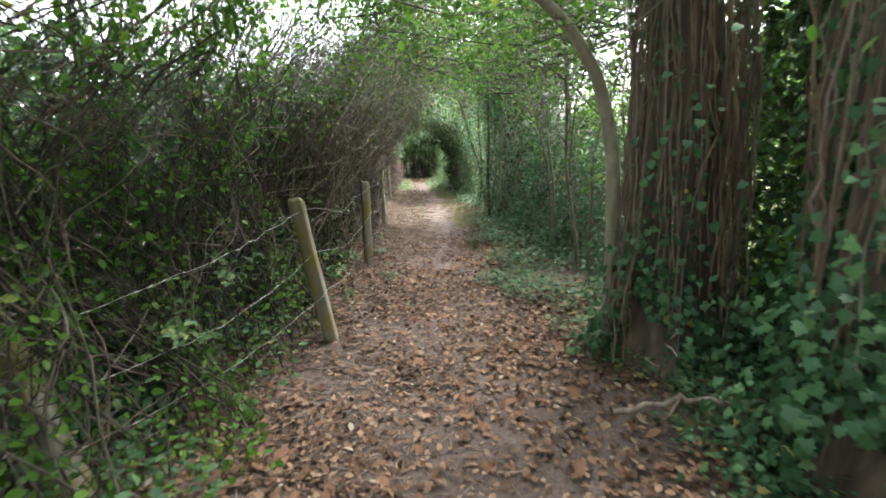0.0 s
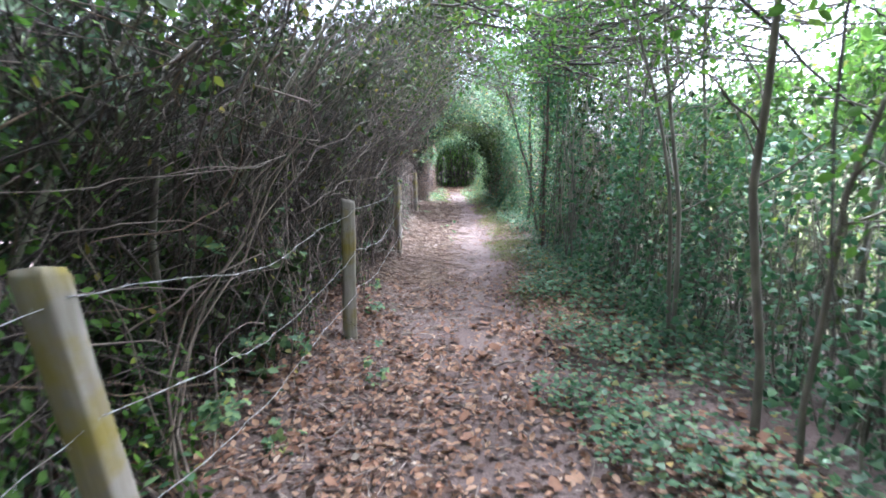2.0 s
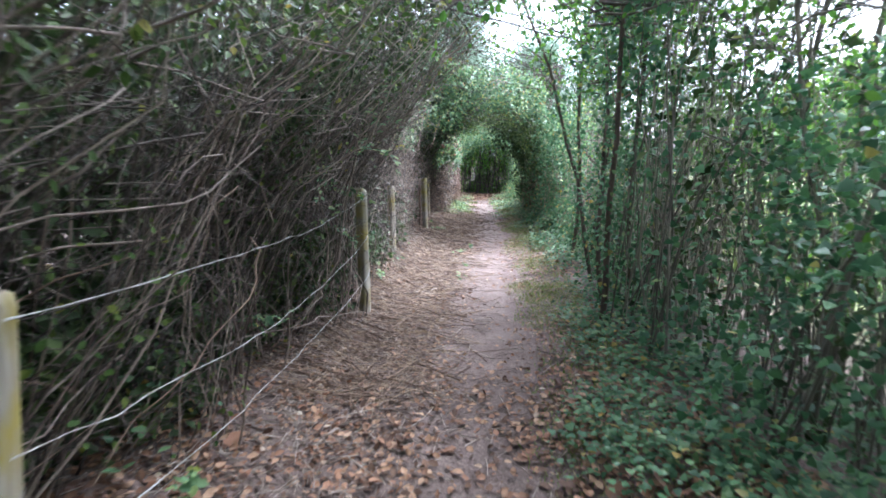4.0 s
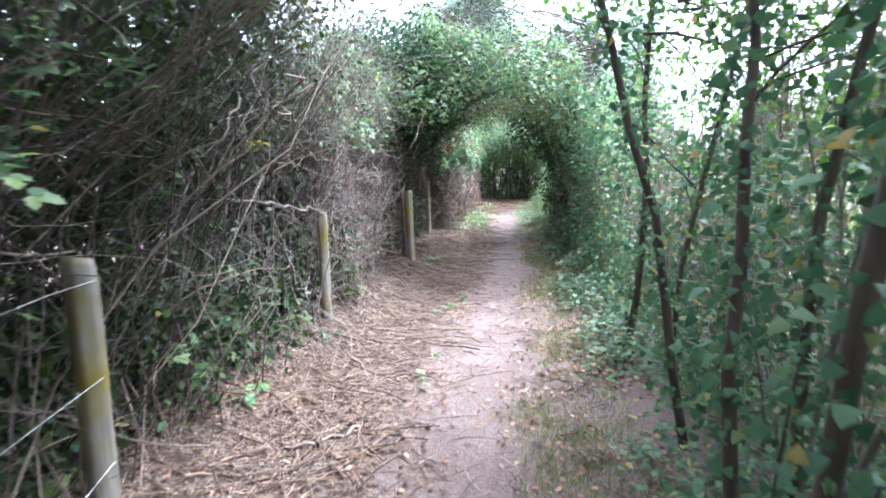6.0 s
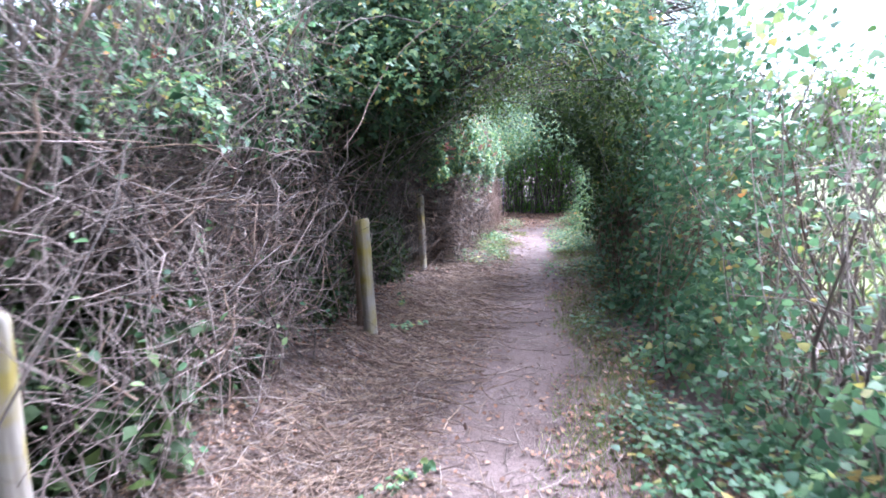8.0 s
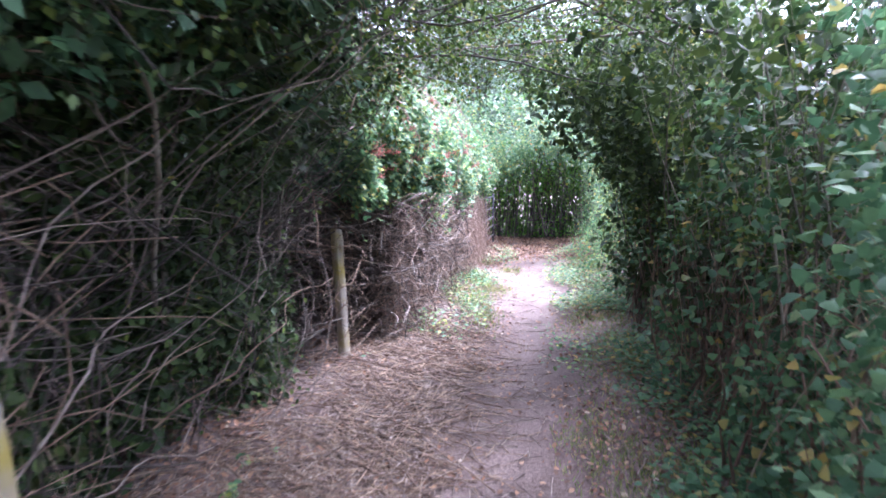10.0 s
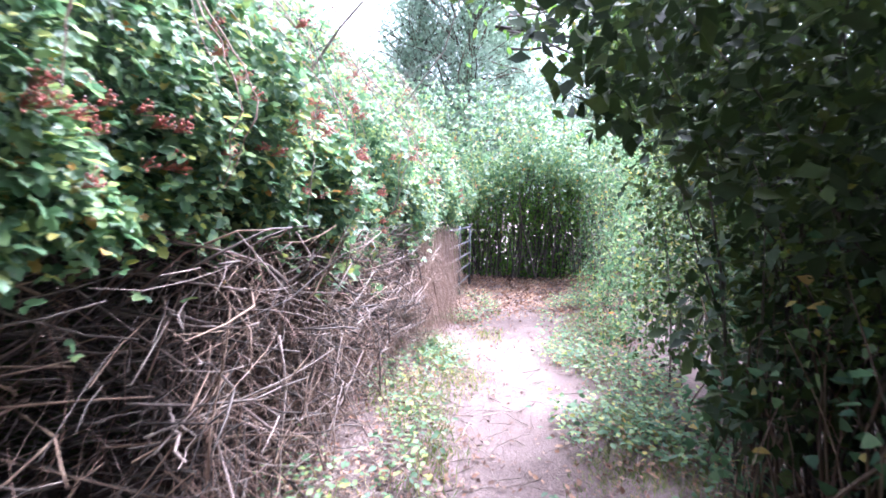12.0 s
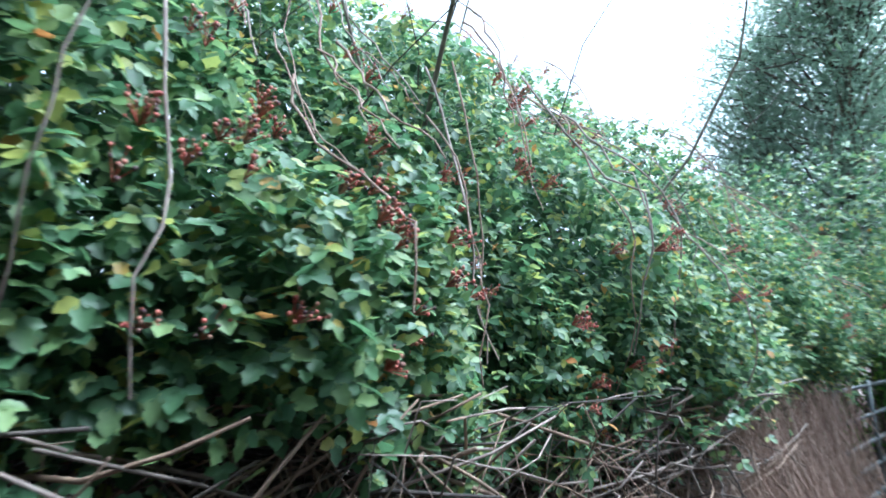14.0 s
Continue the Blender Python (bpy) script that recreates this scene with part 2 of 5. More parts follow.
def tubes(heap, paths, radii, sides=3, caps=False):
    """Tapered round rods along paths (N, K, 3) with radii (N, K)."""
    paths, radii = np.asarray(paths, float), np.asarray(radii, float)
    n, k, _ = paths.shape
    tan = unit(np.gradient(paths, axis=1))
    ref = np.where(np.abs(tan[..., 2:3]) > 0.9, np.array((1.0, 0, 0)), UP)
    a = unit(np.cross(tan, ref))
    c = np.cross(tan, a)
    ang = np.arange(sides) * 2 * np.pi / sides
    ring = a[:, :, None] * np.cos(ang)[:, None] + c[:, :, None] * np.sin(ang)[:, None]
    v = paths[:, :, None] + ring * radii[:, :, None, None]
    idx = np.arange(n * k * sides).reshape(n, k, sides)
    nxt = np.roll(idx, -1, axis=2)
    q = np.stack([idx[:, :-1], nxt[:, :-1], nxt[:, 1:], idx[:, 1:]], -1).reshape(-1, 4)
    faces = [q]
    if caps:
        faces += [idx[:, 0, ::-1].reshape(n, sides), idx[:, -1].reshape(n, sides)]
    heap.add(v, faces)


def wander(p, d, length, k=6, curl=0.25, droop=0.0, lean=(0, 0, 0)):
    """Curving twig paths from points p in directions d."""
    p, d = np.array(p, float), unit(np.array(d, float))
    step = np.asarray(length, float)[:, None] / (k - 1)
    out = [p]
    for _ in range(k - 1):
        d = unit(d + rng.normal(0, curl, d.shape) + np.array((0, 0, -droop)) + np.array(lean))
        p = p + d * step
        out.append(p)
    return np.stack(out, 1)


def taper(r0, k, tip=0.25):
    return np.asarray(r0)[:, None] * np.linspace(1, tip, k)[None]


def outline_leaf(half, fold=0.12, droop=0.15):
    """A leaf from the half widths along its midrib: two folded halves that share base and tip."""
    h = np.array(half, float)
    m = len(h)
    t = np.linspace(0, 1, m + 2)[1:-1]
    left = np.stack([-h, t, fold * h - droop * t * t], 1)
    right = left * (-1, 1, 1)
    v = np.concatenate([[(0, 0, 0), (0, 1, -droop)], left, right])
    ends = np.array([[0, *range(2, 2 + m), 1][::-1], [0, *range(2 + m, 2 + 2 * m), 1]])
    return v, [ends]


def fan_leaf(points, bend=0.1):
    """A flat lobed leaf: a fan round its middle."""
    pts = np.array(points, float)
    v = np.concatenate([[(0, 0.42)], pts])
    z = -bend * (np.abs(v[:, 0]) ** 1.5) - bend * np.abs(v[:, 1] - 0.42)
    m = len(pts)
    f = [(0, 1 + i, 1 + (i + 1) % m) for i in range(m)]
    return np.column_stack([v, z]), [np.array(f)]


def mirrored(pts):
    return pts + [(-x, y) for x, y in pts[::-1] if abs(x) > 1e-6]


OVAL = outline_leaf([0.29, 0.25])
SMALL = (np.array([(0, 0, 0), (0.3, 0.5, 0.06), (0, 1, -0.1), (-0.3, 0.5, 0.06)], float), [np.array([(0, 1, 2), (0, 2, 3)])])
NARROW = (np.array([(0, 0, 0), (0.12, 0.45, 0.03), (0, 1, -0.2), (-0.12, 0.45, 0.03)], float), [np.array([(0, 1, 2), (0, 2, 3)])])
IVY = fan_leaf(mirrored([(0, 0.08), (0.22, -0.04), (0.52, 0.12), (0.34, 0.38), (0.46, 0.6), (0.2, 0.66)]) [:-5] + [(0, 1.0)] + [(-0.2, 0.66), (-0.46, 0.6), (-0.34, 0.38), (-0.52, 0.12), (-0.22, -0.04)])
IVYFAR = fan_leaf([(0, 0.05), (0.45, 0.12), (0.3, 0.6), (0, 1), (-0.3, 0.6), (-0.45, 0.12)])
LEAFLET = outline_leaf([0.26, 0.37, 0.27, 0.33, 0.17], 0.2, 0.14)
DEAD = outline_leaf([0.3, 0.26], 0.5, -0.25)
DEADLOBE = fan_leaf([(0, 0.02), (0.3, 0.1), (0.2, 0.25), (0.48, 0.35), (0.26, 0.55), (0.36, 0.8), (0, 1), (-0.3, 0.78), (-0.25, 0.5), (-0.45, 0.4), (-0.2, 0.2), (-0.28, 0.08)], -0.25)
BLADE = (np.array([(-0.04, 0, 0), (0.04, 0, 0), (0.035, 0.5, 0.0), (-0.035, 0.5, 0.0), (0, 1, -0.18)], float), [np.array([(0, 1, 2, 3)]), np.array([(3, 2, 4)])])


def trifoliate(base):
    """Three leaflets of a bramble leaf."""
    v0, f0 = base
    vs, fs, k = [], [[] for _ in f0], 0
    for turn, off, s in ((0, 0.12, 0.95), (68, 0.0, 0.75), (-68, 0.0, 0.75)):
        a = radians(turn)
        r = np.array([(math.cos(a), math.sin(a), 0), (-math.sin(a), math.cos(a), 0), (0, 0, 1)])
        vs.append((v0 * s) @ r + (0, off, 0))
        for i, f in enumerate(f0):
            fs[i].append(f + k)
        k += len(v0)
    return np.concatenate(vs), [np.concatenate(f) for f in fs]


BRAMBLE = trifoliate(LEAFLET)
BRAMBLEMID = trifoliate(OVAL)
BRAMBLEFAR = trifoliate(SMALL)


def scatter(heap, shape, pos, tip, normal, size):
    """Copies of a leaf shape laid at pos, pointing along tip, facing normal."""
    v, faces = shape
    pos = np.asarray(pos, float)
    if not len(pos):
        return
    tip = unit(np.asarray(tip, float))
    side = unit(np.cross(tip, normal))
    nor = np.cross(side, tip)
    basis = np.stack([side, tip, nor], 1) * np.asarray(size, float).reshape(-1, 1, 1)
    out = np.einsum("vi,nij->nvj", v, basis) + pos[:, None]
    m = len(v)
    shift = (np.arange(len(pos)) * m)[:, None, None]
    heap.add(out, [(f[None] + shift).reshape(-1, f.shape[1]) for f in faces])


def strew(heap, shape, pos, size, out=(0, 0, 0), flat=0.6, spread=0.5):
    """Leaves facing up and outwards, hanging a little."""
    k = len(pos)
    nor = unit(UP * flat + np.asarray(out) + rng.normal(0, spread, (k, 3)))
    tip = unit(rng.normal(0, 1, (k, 3)) + np.asarray(out) + np.array((0, 0, -0.3)))
    scatter(heap, shape, pos, tip, nor, size * rng.uniform(0.6, 1.25, k))


def off_path(p):
    """True where a point is clear of the space walked through."""
    p = np.asarray(p)
    xc = np.interp(p[..., 1], [0, 4, 8, 10, 14, 17, 20], [0.0, 0.33, 0.77, 0.86, 0.72, 0.59, 0.5])
    ragged = 0.35 * np.clip(np.sin(3.3 * p[..., 1] + 2.7 * p[..., 0]) + np.sin(5.7 * p[..., 0] - 4.1 * p[..., 1]) + np.sin(9.1 * p[..., 1] + 6 * p[..., 2]), 0, 2)
    return ((p[..., 0] - xc) / 0.8) ** 2 + ((p[..., 2] - 0.9) / 1.12) ** 2 > 1 + ragged


def part(name, mesh, parent, label=""):
    ob = new(name, mesh)
    ob.parent = parent
    if label:
        ob["label"] = label
    return ob


def thing(name, label, category, place=(0, 0, 0), group="", kind=""):
    ob = new(name)
    ob.location = place
    ob.empty_display_size = 0.2
    return tagged(ob, label, category, group, kind)


def local(heap_pts, place):
    return np.asarray(heap_pts, float) - np.asarray(place, float)


# ---------------------------------------------------------------- ground
gx = np.unique(np.concatenate([-np.geomspace(3.2, 600, 22), np.arange(-3.0, 4.0, 0.09), np.geomspace(4.1, 600, 22)]))
gy = np.unique(np.concatenate([-np.geomspace(3.0, 600, 20), np.arange(-2.5, 30, 0.12), np.geomspace(30.3, 600, 24)]))
GX, GY = np.meshgrid(gx, gy)
h = Heap()
gi = np.arange(GX.size).reshape(GX.shape)
h.add(np.stack([GX, GY, ground_z(GX, GY) + 0.006 * rng.normal(size=GX.shape) * (np.abs(GX) < 4)], -1),
      [np.stack([gi[:-1, :-1], gi[:-1, 1:], gi[1:, 1:], gi[1:, :-1]], -1).reshape(-1, 4)])
ground = tagged(new("ground", h.mesh("ground", M_SOIL, True)), "trodden brown earth path strewn with dead leaves", "ground", kind="structure")


# ---------------------------------------------------------------- shrubs of the hedge beside the fence
# for each place along the path: how far the growth reaches towards the path at heights 0, 0.6, 1.2, 1.8, 2.4, 3.0, 3.6, 4.2
LEVELS = [0, 0.6, 1.2, 1.8, 2.4, 3.0, 3.6, 4.2]
HEDGE = [(-4, -1.6, -1.5, -1.3, -1.1, -0.8, -0.4, 0.2, 0.8),
         (1.0, -0.95, -1.4, -1.6, -1.5, -1.2, -0.7, 0.1, 0.9),
         (2.4, -0.85, -1.35, -1.6, -1.45, -1.05, -0.5, 0.3, 0.9),
         (4.2, -0.85, -1.05, -1.2, -1.0, -0.5, 0.0, 0.5, 1.0),
         (6, -0.85, -0.85, -0.8, -0.55, -0.1, 0.35, 0.8, 1.2),
         (8, -0.8, -0.78, -0.68, -0.3, 0.15, 0.6, 1.0, 1.3),
         (10.5, -0.6, -0.64, -0.62, -0.2, 0.3, 0.8, 1.1, 1.3),
         (12.6, -0.62, -0.72, -0.85, -0.75, -0.55, -0.4, -0.3, -0.3),
         (15.2, -0.85, -0.85, -0.85, -0.8, -0.7, -0.8, -1.0, -1.4),
         (16.6, -0.9, -0.85, -0.7, -0.15, 0.55, 0.8, 0.8, 0.6),
         (17.8, -0.98, -0.95, -0.8, -0.2, 0.6, 0.9, 0.8, 0.6),
         (18.3, -1.5, -1.5, -1.6, -1.4, -0.7, 0.1, 0.2, -0.2)]


def hedge_face(y, z):
    rows = lerp_keys(y, HEDGE)
    pos = np.clip(np.asarray(z) / 0.6, 0, 6.999)
    i = pos.astype(int)
    f = pos - i
    a = rows[np.arange(len(rows)), i]
    c = rows[np.arange(len(rows)), i + 1]
    return a * (1 - f) + c * f + 0.09 * np.sin(3.3 * y + 2.1 * z) + 0.07 * np.sin(5.9 * y - 4.0 * z) + np.where(z > 1.5, 0.09, 0.03) * np.sin(11.3 * y + 6.0 * z)


def hedge_shrub(y0, y1, label, leaf_mat, n_front, n_back, twig_mat, leaf=0.05, top=4.2, low_leaves=1.0, n_twigs=520, mass=None, inner_leaf=0.11, n_arch=60):
    place = (-1.6, (y0 + y1) / 2, float(ground_z(-1.6, (y0 + y1) / 2)))
    ob = thing("hedge_shrub", label, "shrub", place, "hedge shrubs behind the fence")
    # main stems
    for _ in range(7):
        s = np.array([[rng.uniform(-2.2, -1.25), rng.uniform(y0, y1), 0.0]])
        ph = wander(s, np.array([[0.15, rng.normal(0, 0.15), 1.0]]), [rng.uniform(2.6, 3.6)], 9, 0.10, 0.0, (0.03, 0, 0))
        ph[0, :, 0] = np.minimum(ph[0, :, 0], hedge_face(ph[0, :, 1], np.clip(ph[0, :, 2], 0, 4.1)) - 0.15)
        hh = Heap()
        tubes(hh, local(ph, place), taper([rng.uniform(0.009, 0.024)], 9, 0.3), 6)
        part("stem", hh.mesh("hedge_stem", M_SAPLING, True), ob)
    # long twigs arching to the path
    hh = Heap()
    k = n_twigs
    s = np.column_stack([rng.uniform(-2.2, -0.95, k), rng.uniform(y0 - 0.1, y1 + 0.1, k), rng.uniform(0, 1.9, k)])
    d = np.column_stack([rng.normal(0.35, 0.35, k), rng.normal(0, 0.4, k), rng.uniform(0.3, 1.2, k)])
    ph = wander(s, d, rng.uniform(0.8, 2.2, k), 6, 0.17, -0.01, (0.05, 0, 0))
    face = hedge_face(ph[..., 1].ravel(), ph[..., 2].ravel()).reshape(ph.shape[:2])
    ph[..., 0] = np.minimum(ph[..., 0], face + rng.uniform(-0.25, 0.12, ph.shape[:2]) * 0.6)
    ph[..., 2] = np.maximum(ph[..., 2], 0.02)
    ph = ph[off_path(ph).all(1)]
    tubes(hh, local(ph, place), taper(rng.uniform(0.0025, 0.008, len(ph)), 6), 3)
    # long arching stems that lie one over another along the face
    k = n_arch
    zz = np.linspace(0, 1, 10)[None] * rng.uniform(1.6, top, k)[:, None]
    yy = rng.uniform(y0 - 0.3, y1, k)[:, None] + rng.normal(0.2, 0.42, k)[:, None] * zz + 0.11 * np.sin(2.2 * zz + rng.uniform(0, 6, (k, 1)))
    xx = hedge_face(yy.ravel(), np.clip(zz.ravel(), 0, 4.1)).reshape(zz.shape) - rng.exponential(0.28, (k, 1)) + 0.05 + np.cumsum(rng.normal(0, 0.025, zz.shape), 1)
    ph = np.stack([xx, yy, zz], -1)
    ph = ph[off_path(ph).all(1)]
    if len(ph):
        ha = Heap()
        tubes(ha, local(ph, place), taper(rng.uniform(0.002, 0.0075, len(ph)), 10, 0.3), 4)
        tagged(part("arching_stem_mass", ha.mesh("hedge_arching", M_BROWNTWIG if n_arch > 80 else twig_mat), ob, "long brown stems arching up and over"), kind="stuff")
    # short side twigs on the face
    k2 = int(n_twigs * 2.2)
    y = rng.uniform(y0 - 0.1, y1 + 0.1, k2)
    z = rng.uniform(0.05, top, k2) ** 1.0
    s = np.column_stack([hedge_face(y, z) - rng.exponential(0.22, k2), y, z])
    d = np.column_stack([rng.normal(0.3, 0.6, k2), rng.normal(0, 0.8, k2), rng.normal(0.1, 0.7, k2)])
    ph = wander(s, d, rng.uniform(0.15, 0.6, k2), 4, 0.25)
    ph[..., 2] = np.maximum(ph[..., 2], 0.02)
    ph = ph[off_path(ph).all(1)]
    tubes(hh, local(ph, place), taper(rng.uniform(0.0012, 0.0035, len(ph)), 4, 0.4), 3)
    tagged(part("twigwork", hh.mesh("hedge_twigs", twig_mat), ob), kind="stuff")
    # leaves: a broken layer in front, a dense dark-coloured mass behind to block light
    hh = Heap()
    k = n_front
    y = rng.uniform(y0 - 0.15, y1 + 0.15, k)
    z = rng.uniform(0.05, top, k)
    keep = rng.uniform(0, 1, k) < np.where(z < 1.9, low_leaves, 1.0) * (0.35 + 0.65 * (np.sin(4.1 * y + 3 * z) + np.sin(6.3 * z - 2.2 * y) > -0.3))
    y, z = y[keep], z[keep]
    pos = np.column_stack([hedge_face(y, z) - rng.exponential(0.2, len(y)) + 0.05, y, z])
    pos = pos[off_path(pos)]
    strew(hh, OVAL, local(pos, place), leaf, (0.5, 0, 0.1))
    tagged(part("foliage", hh.mesh("hedge_foliage", leaf_mat), ob), kind="stuff")
    # hidden inner leaves, added to stop light, their dark colour imitating shade
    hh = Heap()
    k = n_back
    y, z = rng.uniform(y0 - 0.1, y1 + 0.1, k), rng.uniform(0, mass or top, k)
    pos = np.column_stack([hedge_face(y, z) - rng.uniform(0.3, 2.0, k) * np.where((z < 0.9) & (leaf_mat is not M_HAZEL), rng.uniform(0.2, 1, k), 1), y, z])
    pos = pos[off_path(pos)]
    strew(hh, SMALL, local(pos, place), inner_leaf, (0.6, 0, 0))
    tagged(part("light_block_foliage", hh.mesh("hedge_light_block", M_INNERSHADE if leaf_mat is M_HAZEL else M_DARK), ob), kind="stuff")
    return ob


GREEN = "leafy green hazel shrub behind a wire fence"
BROWN = "dark twiggy hedge shrub arching over the path"
PALE = "shrub of bleached bare twigs beside the path"
BLACK = "dense dark thorn shrub forming an arch"
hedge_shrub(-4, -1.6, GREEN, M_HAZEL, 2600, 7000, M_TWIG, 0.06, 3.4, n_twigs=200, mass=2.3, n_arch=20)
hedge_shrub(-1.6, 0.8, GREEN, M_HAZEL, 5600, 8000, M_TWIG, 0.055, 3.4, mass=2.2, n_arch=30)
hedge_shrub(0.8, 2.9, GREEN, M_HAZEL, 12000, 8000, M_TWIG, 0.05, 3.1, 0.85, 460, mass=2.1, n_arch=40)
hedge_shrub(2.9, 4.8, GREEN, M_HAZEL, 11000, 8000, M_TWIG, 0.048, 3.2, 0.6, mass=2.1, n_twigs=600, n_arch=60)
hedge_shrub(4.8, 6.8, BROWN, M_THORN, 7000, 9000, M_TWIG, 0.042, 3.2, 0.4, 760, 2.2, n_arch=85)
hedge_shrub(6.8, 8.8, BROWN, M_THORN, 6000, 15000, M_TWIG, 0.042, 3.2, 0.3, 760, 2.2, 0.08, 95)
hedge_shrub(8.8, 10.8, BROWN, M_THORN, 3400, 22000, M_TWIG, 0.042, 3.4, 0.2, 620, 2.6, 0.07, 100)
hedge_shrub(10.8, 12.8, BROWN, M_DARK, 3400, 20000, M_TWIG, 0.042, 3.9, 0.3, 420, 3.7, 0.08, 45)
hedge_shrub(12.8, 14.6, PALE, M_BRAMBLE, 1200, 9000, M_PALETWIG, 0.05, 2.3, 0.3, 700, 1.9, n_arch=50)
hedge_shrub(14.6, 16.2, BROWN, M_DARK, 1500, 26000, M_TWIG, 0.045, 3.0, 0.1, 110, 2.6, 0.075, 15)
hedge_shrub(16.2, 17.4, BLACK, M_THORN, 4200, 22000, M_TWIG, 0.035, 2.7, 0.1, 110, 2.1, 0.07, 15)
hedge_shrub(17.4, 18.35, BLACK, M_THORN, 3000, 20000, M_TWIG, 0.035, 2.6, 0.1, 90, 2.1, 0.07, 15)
# added shrubs that block sky under the bank and make its hollow dark
UNDER = "dark filler shrub standing in for shade under the brambles"
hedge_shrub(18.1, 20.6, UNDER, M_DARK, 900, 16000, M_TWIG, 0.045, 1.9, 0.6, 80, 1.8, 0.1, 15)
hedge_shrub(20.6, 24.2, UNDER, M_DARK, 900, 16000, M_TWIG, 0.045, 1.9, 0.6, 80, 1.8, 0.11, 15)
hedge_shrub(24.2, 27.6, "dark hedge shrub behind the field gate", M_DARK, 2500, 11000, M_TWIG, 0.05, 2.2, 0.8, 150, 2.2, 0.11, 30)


# ---------------------------------------------------------------- growth on the field side of the path
def sapling(x, y, height, radius, lean, label, leaf_mat, n_leaves, leaf=0.05, crown_low=0.8, spread=0.7, bark=None, ivy=0, group="saplings along the path"):
    place = (x, y, float(ground_z(x, y)) - 0.03)
    ob = thing("sapling", label, "tree", place, group)
    ph = wander(np.zeros((1, 3)), np.array([[lean[0], lean[1], 1.0]]), [height], 12, 0.075 if ivy else 0.06, -0.02)
    hh = Heap()
    tubes(hh, ph, taper([radius], 12, 0.3), 7)
    part("trunk", hh.mesh("sapling_trunk", bark or M_SAPLING, True), ob)
    hh = Heap()
    k = int(10 + height * 5)
    at = rng.uniform(crown_low / height, 1.0, k)
    pt = np.stack([np.interp(at * 11, np.arange(12), ph[0, :, c]) for c in range(3)], 1)
    d = np.column_stack([rng.normal(0, 1, k), rng.normal(0, 1, k), rng.uniform(0.1, 1.3, k)])
    limbs = wander(pt, d, rng.uniform(0.4, 1.3, k) * spread, 6, 0.22)
    limbs = limbs[off_path(limbs + np.array(place)).all(1)]
    k = len(limbs)
    tubes(hh, limbs, taper(rng.uniform(0.003, 0.009, k), 6, 0.3), 4)
    k2 = k * 5
    pick = rng.integers(0, k, k2)
    node = rng.integers(2, 6, k2)
    twig = wander(limbs[pick, node], rng.normal(0, 1, (k2, 3)) + (0, 0, 0.3), rng.uniform(0.12, 0.45, k2), 4, 0.25)
    twig = twig[off_path(twig + np.array(place)).all(1)]
    k2 = len(twig)
    tubes(hh, twig, taper(rng.uniform(0.0012, 0.003, k2), 4, 0.4), 3)
    tagged(part("branchwork", hh.mesh("sapling_branches", bark or M_SAPLING), ob), kind="stuff")
    if n_leaves:
        hh = Heap()
        pick, node = rng.integers(0, k2, n_leaves), rng.integers(1, 4, n_leaves)
        pos = twig[pick, node] + rng.normal(0, 0.05, (n_leaves, 3))
        pos = pos[off_path(pos + np.array(place))]
        strew(hh, OVAL if leaf > 0.04 else SMALL, pos, leaf)
        tagged(part("crown", hh.mesh("sapling_crown", leaf_mat), ob), kind="stuff")
    if ivy:
        hh = Heap()
        at = rng.uniform(0, 0.75, ivy) ** 0.9
        pt = np.stack([np.interp(at * 11, np.arange(12), ph[0, :, c]) for c in range(3)], 1)
        o = unit(rng.normal(0, 1, (ivy, 3)) * (1, 1, 0.2))
        scatter(hh, IVYFAR, pt + o * (radius + rng.exponential(0.085, ivy)[:, None]), unit(o * 0.5 + rng.normal(0, 0.5, (ivy, 3)) - UP * 0.7), unit(o + rng.normal(0, 0.35, (ivy, 3)) + UP * 0.3), rng.uniform(0.025, 0.048, ivy))
        tagged(part("ivy", hh.mesh("sapling_ivy", M_IVYLOW), ob, "dark glossy ivy leaves"), kind="stuff")
    return ob


THIN = "thin grey-barked sapling with sparse green leaves"
IVIED = "slender sapling wrapped in dark glossy ivy"
for yy in np.arange(4.3, 9.2, 0.42):
    sapling(rng.uniform(1.55 if yy < 7.5 else 1.95, 2.5), yy + rng.uniform(-0.15, 0.15), rng.uniform(3.0, 4.4), rng.uniform(0.012, 0.024), (rng.normal(-0.04, 0.07), rng.normal(0, 0.08)), THIN, M_HAZEL, 380, 0.045)
for xx, yy, hh_ in ((1.42, 9.7, 4.0), (1.55, 10.25, 3.8), (1.6, 11.05, 4.0), (1.85, 10.6, 4.2), (1.75, 11.9, 3.9), (1.62, 12.5, 3.6)):
    sapling(xx, yy, hh_, rng.uniform(0.018, 0.028), (rng.normal(-0.02, 0.04), rng.normal(0, 0.05)), IVIED, M_HAZEL, 620, 0.045, 1.0, 0.7, M_BARK, 650)
for yy in np.arange(9.3, 12.2, 0.5):
    sapling(rng.uniform(2.0, 2.8), yy + rng.uniform(-0.2, 0.2), rng.uniform(2.4, 3.4), rng.uniform(0.012, 0.03), (rng.normal(0.03, 0.05), rng.normal(0, 0.06)), THIN, M_HAZEL, 520, 0.045)


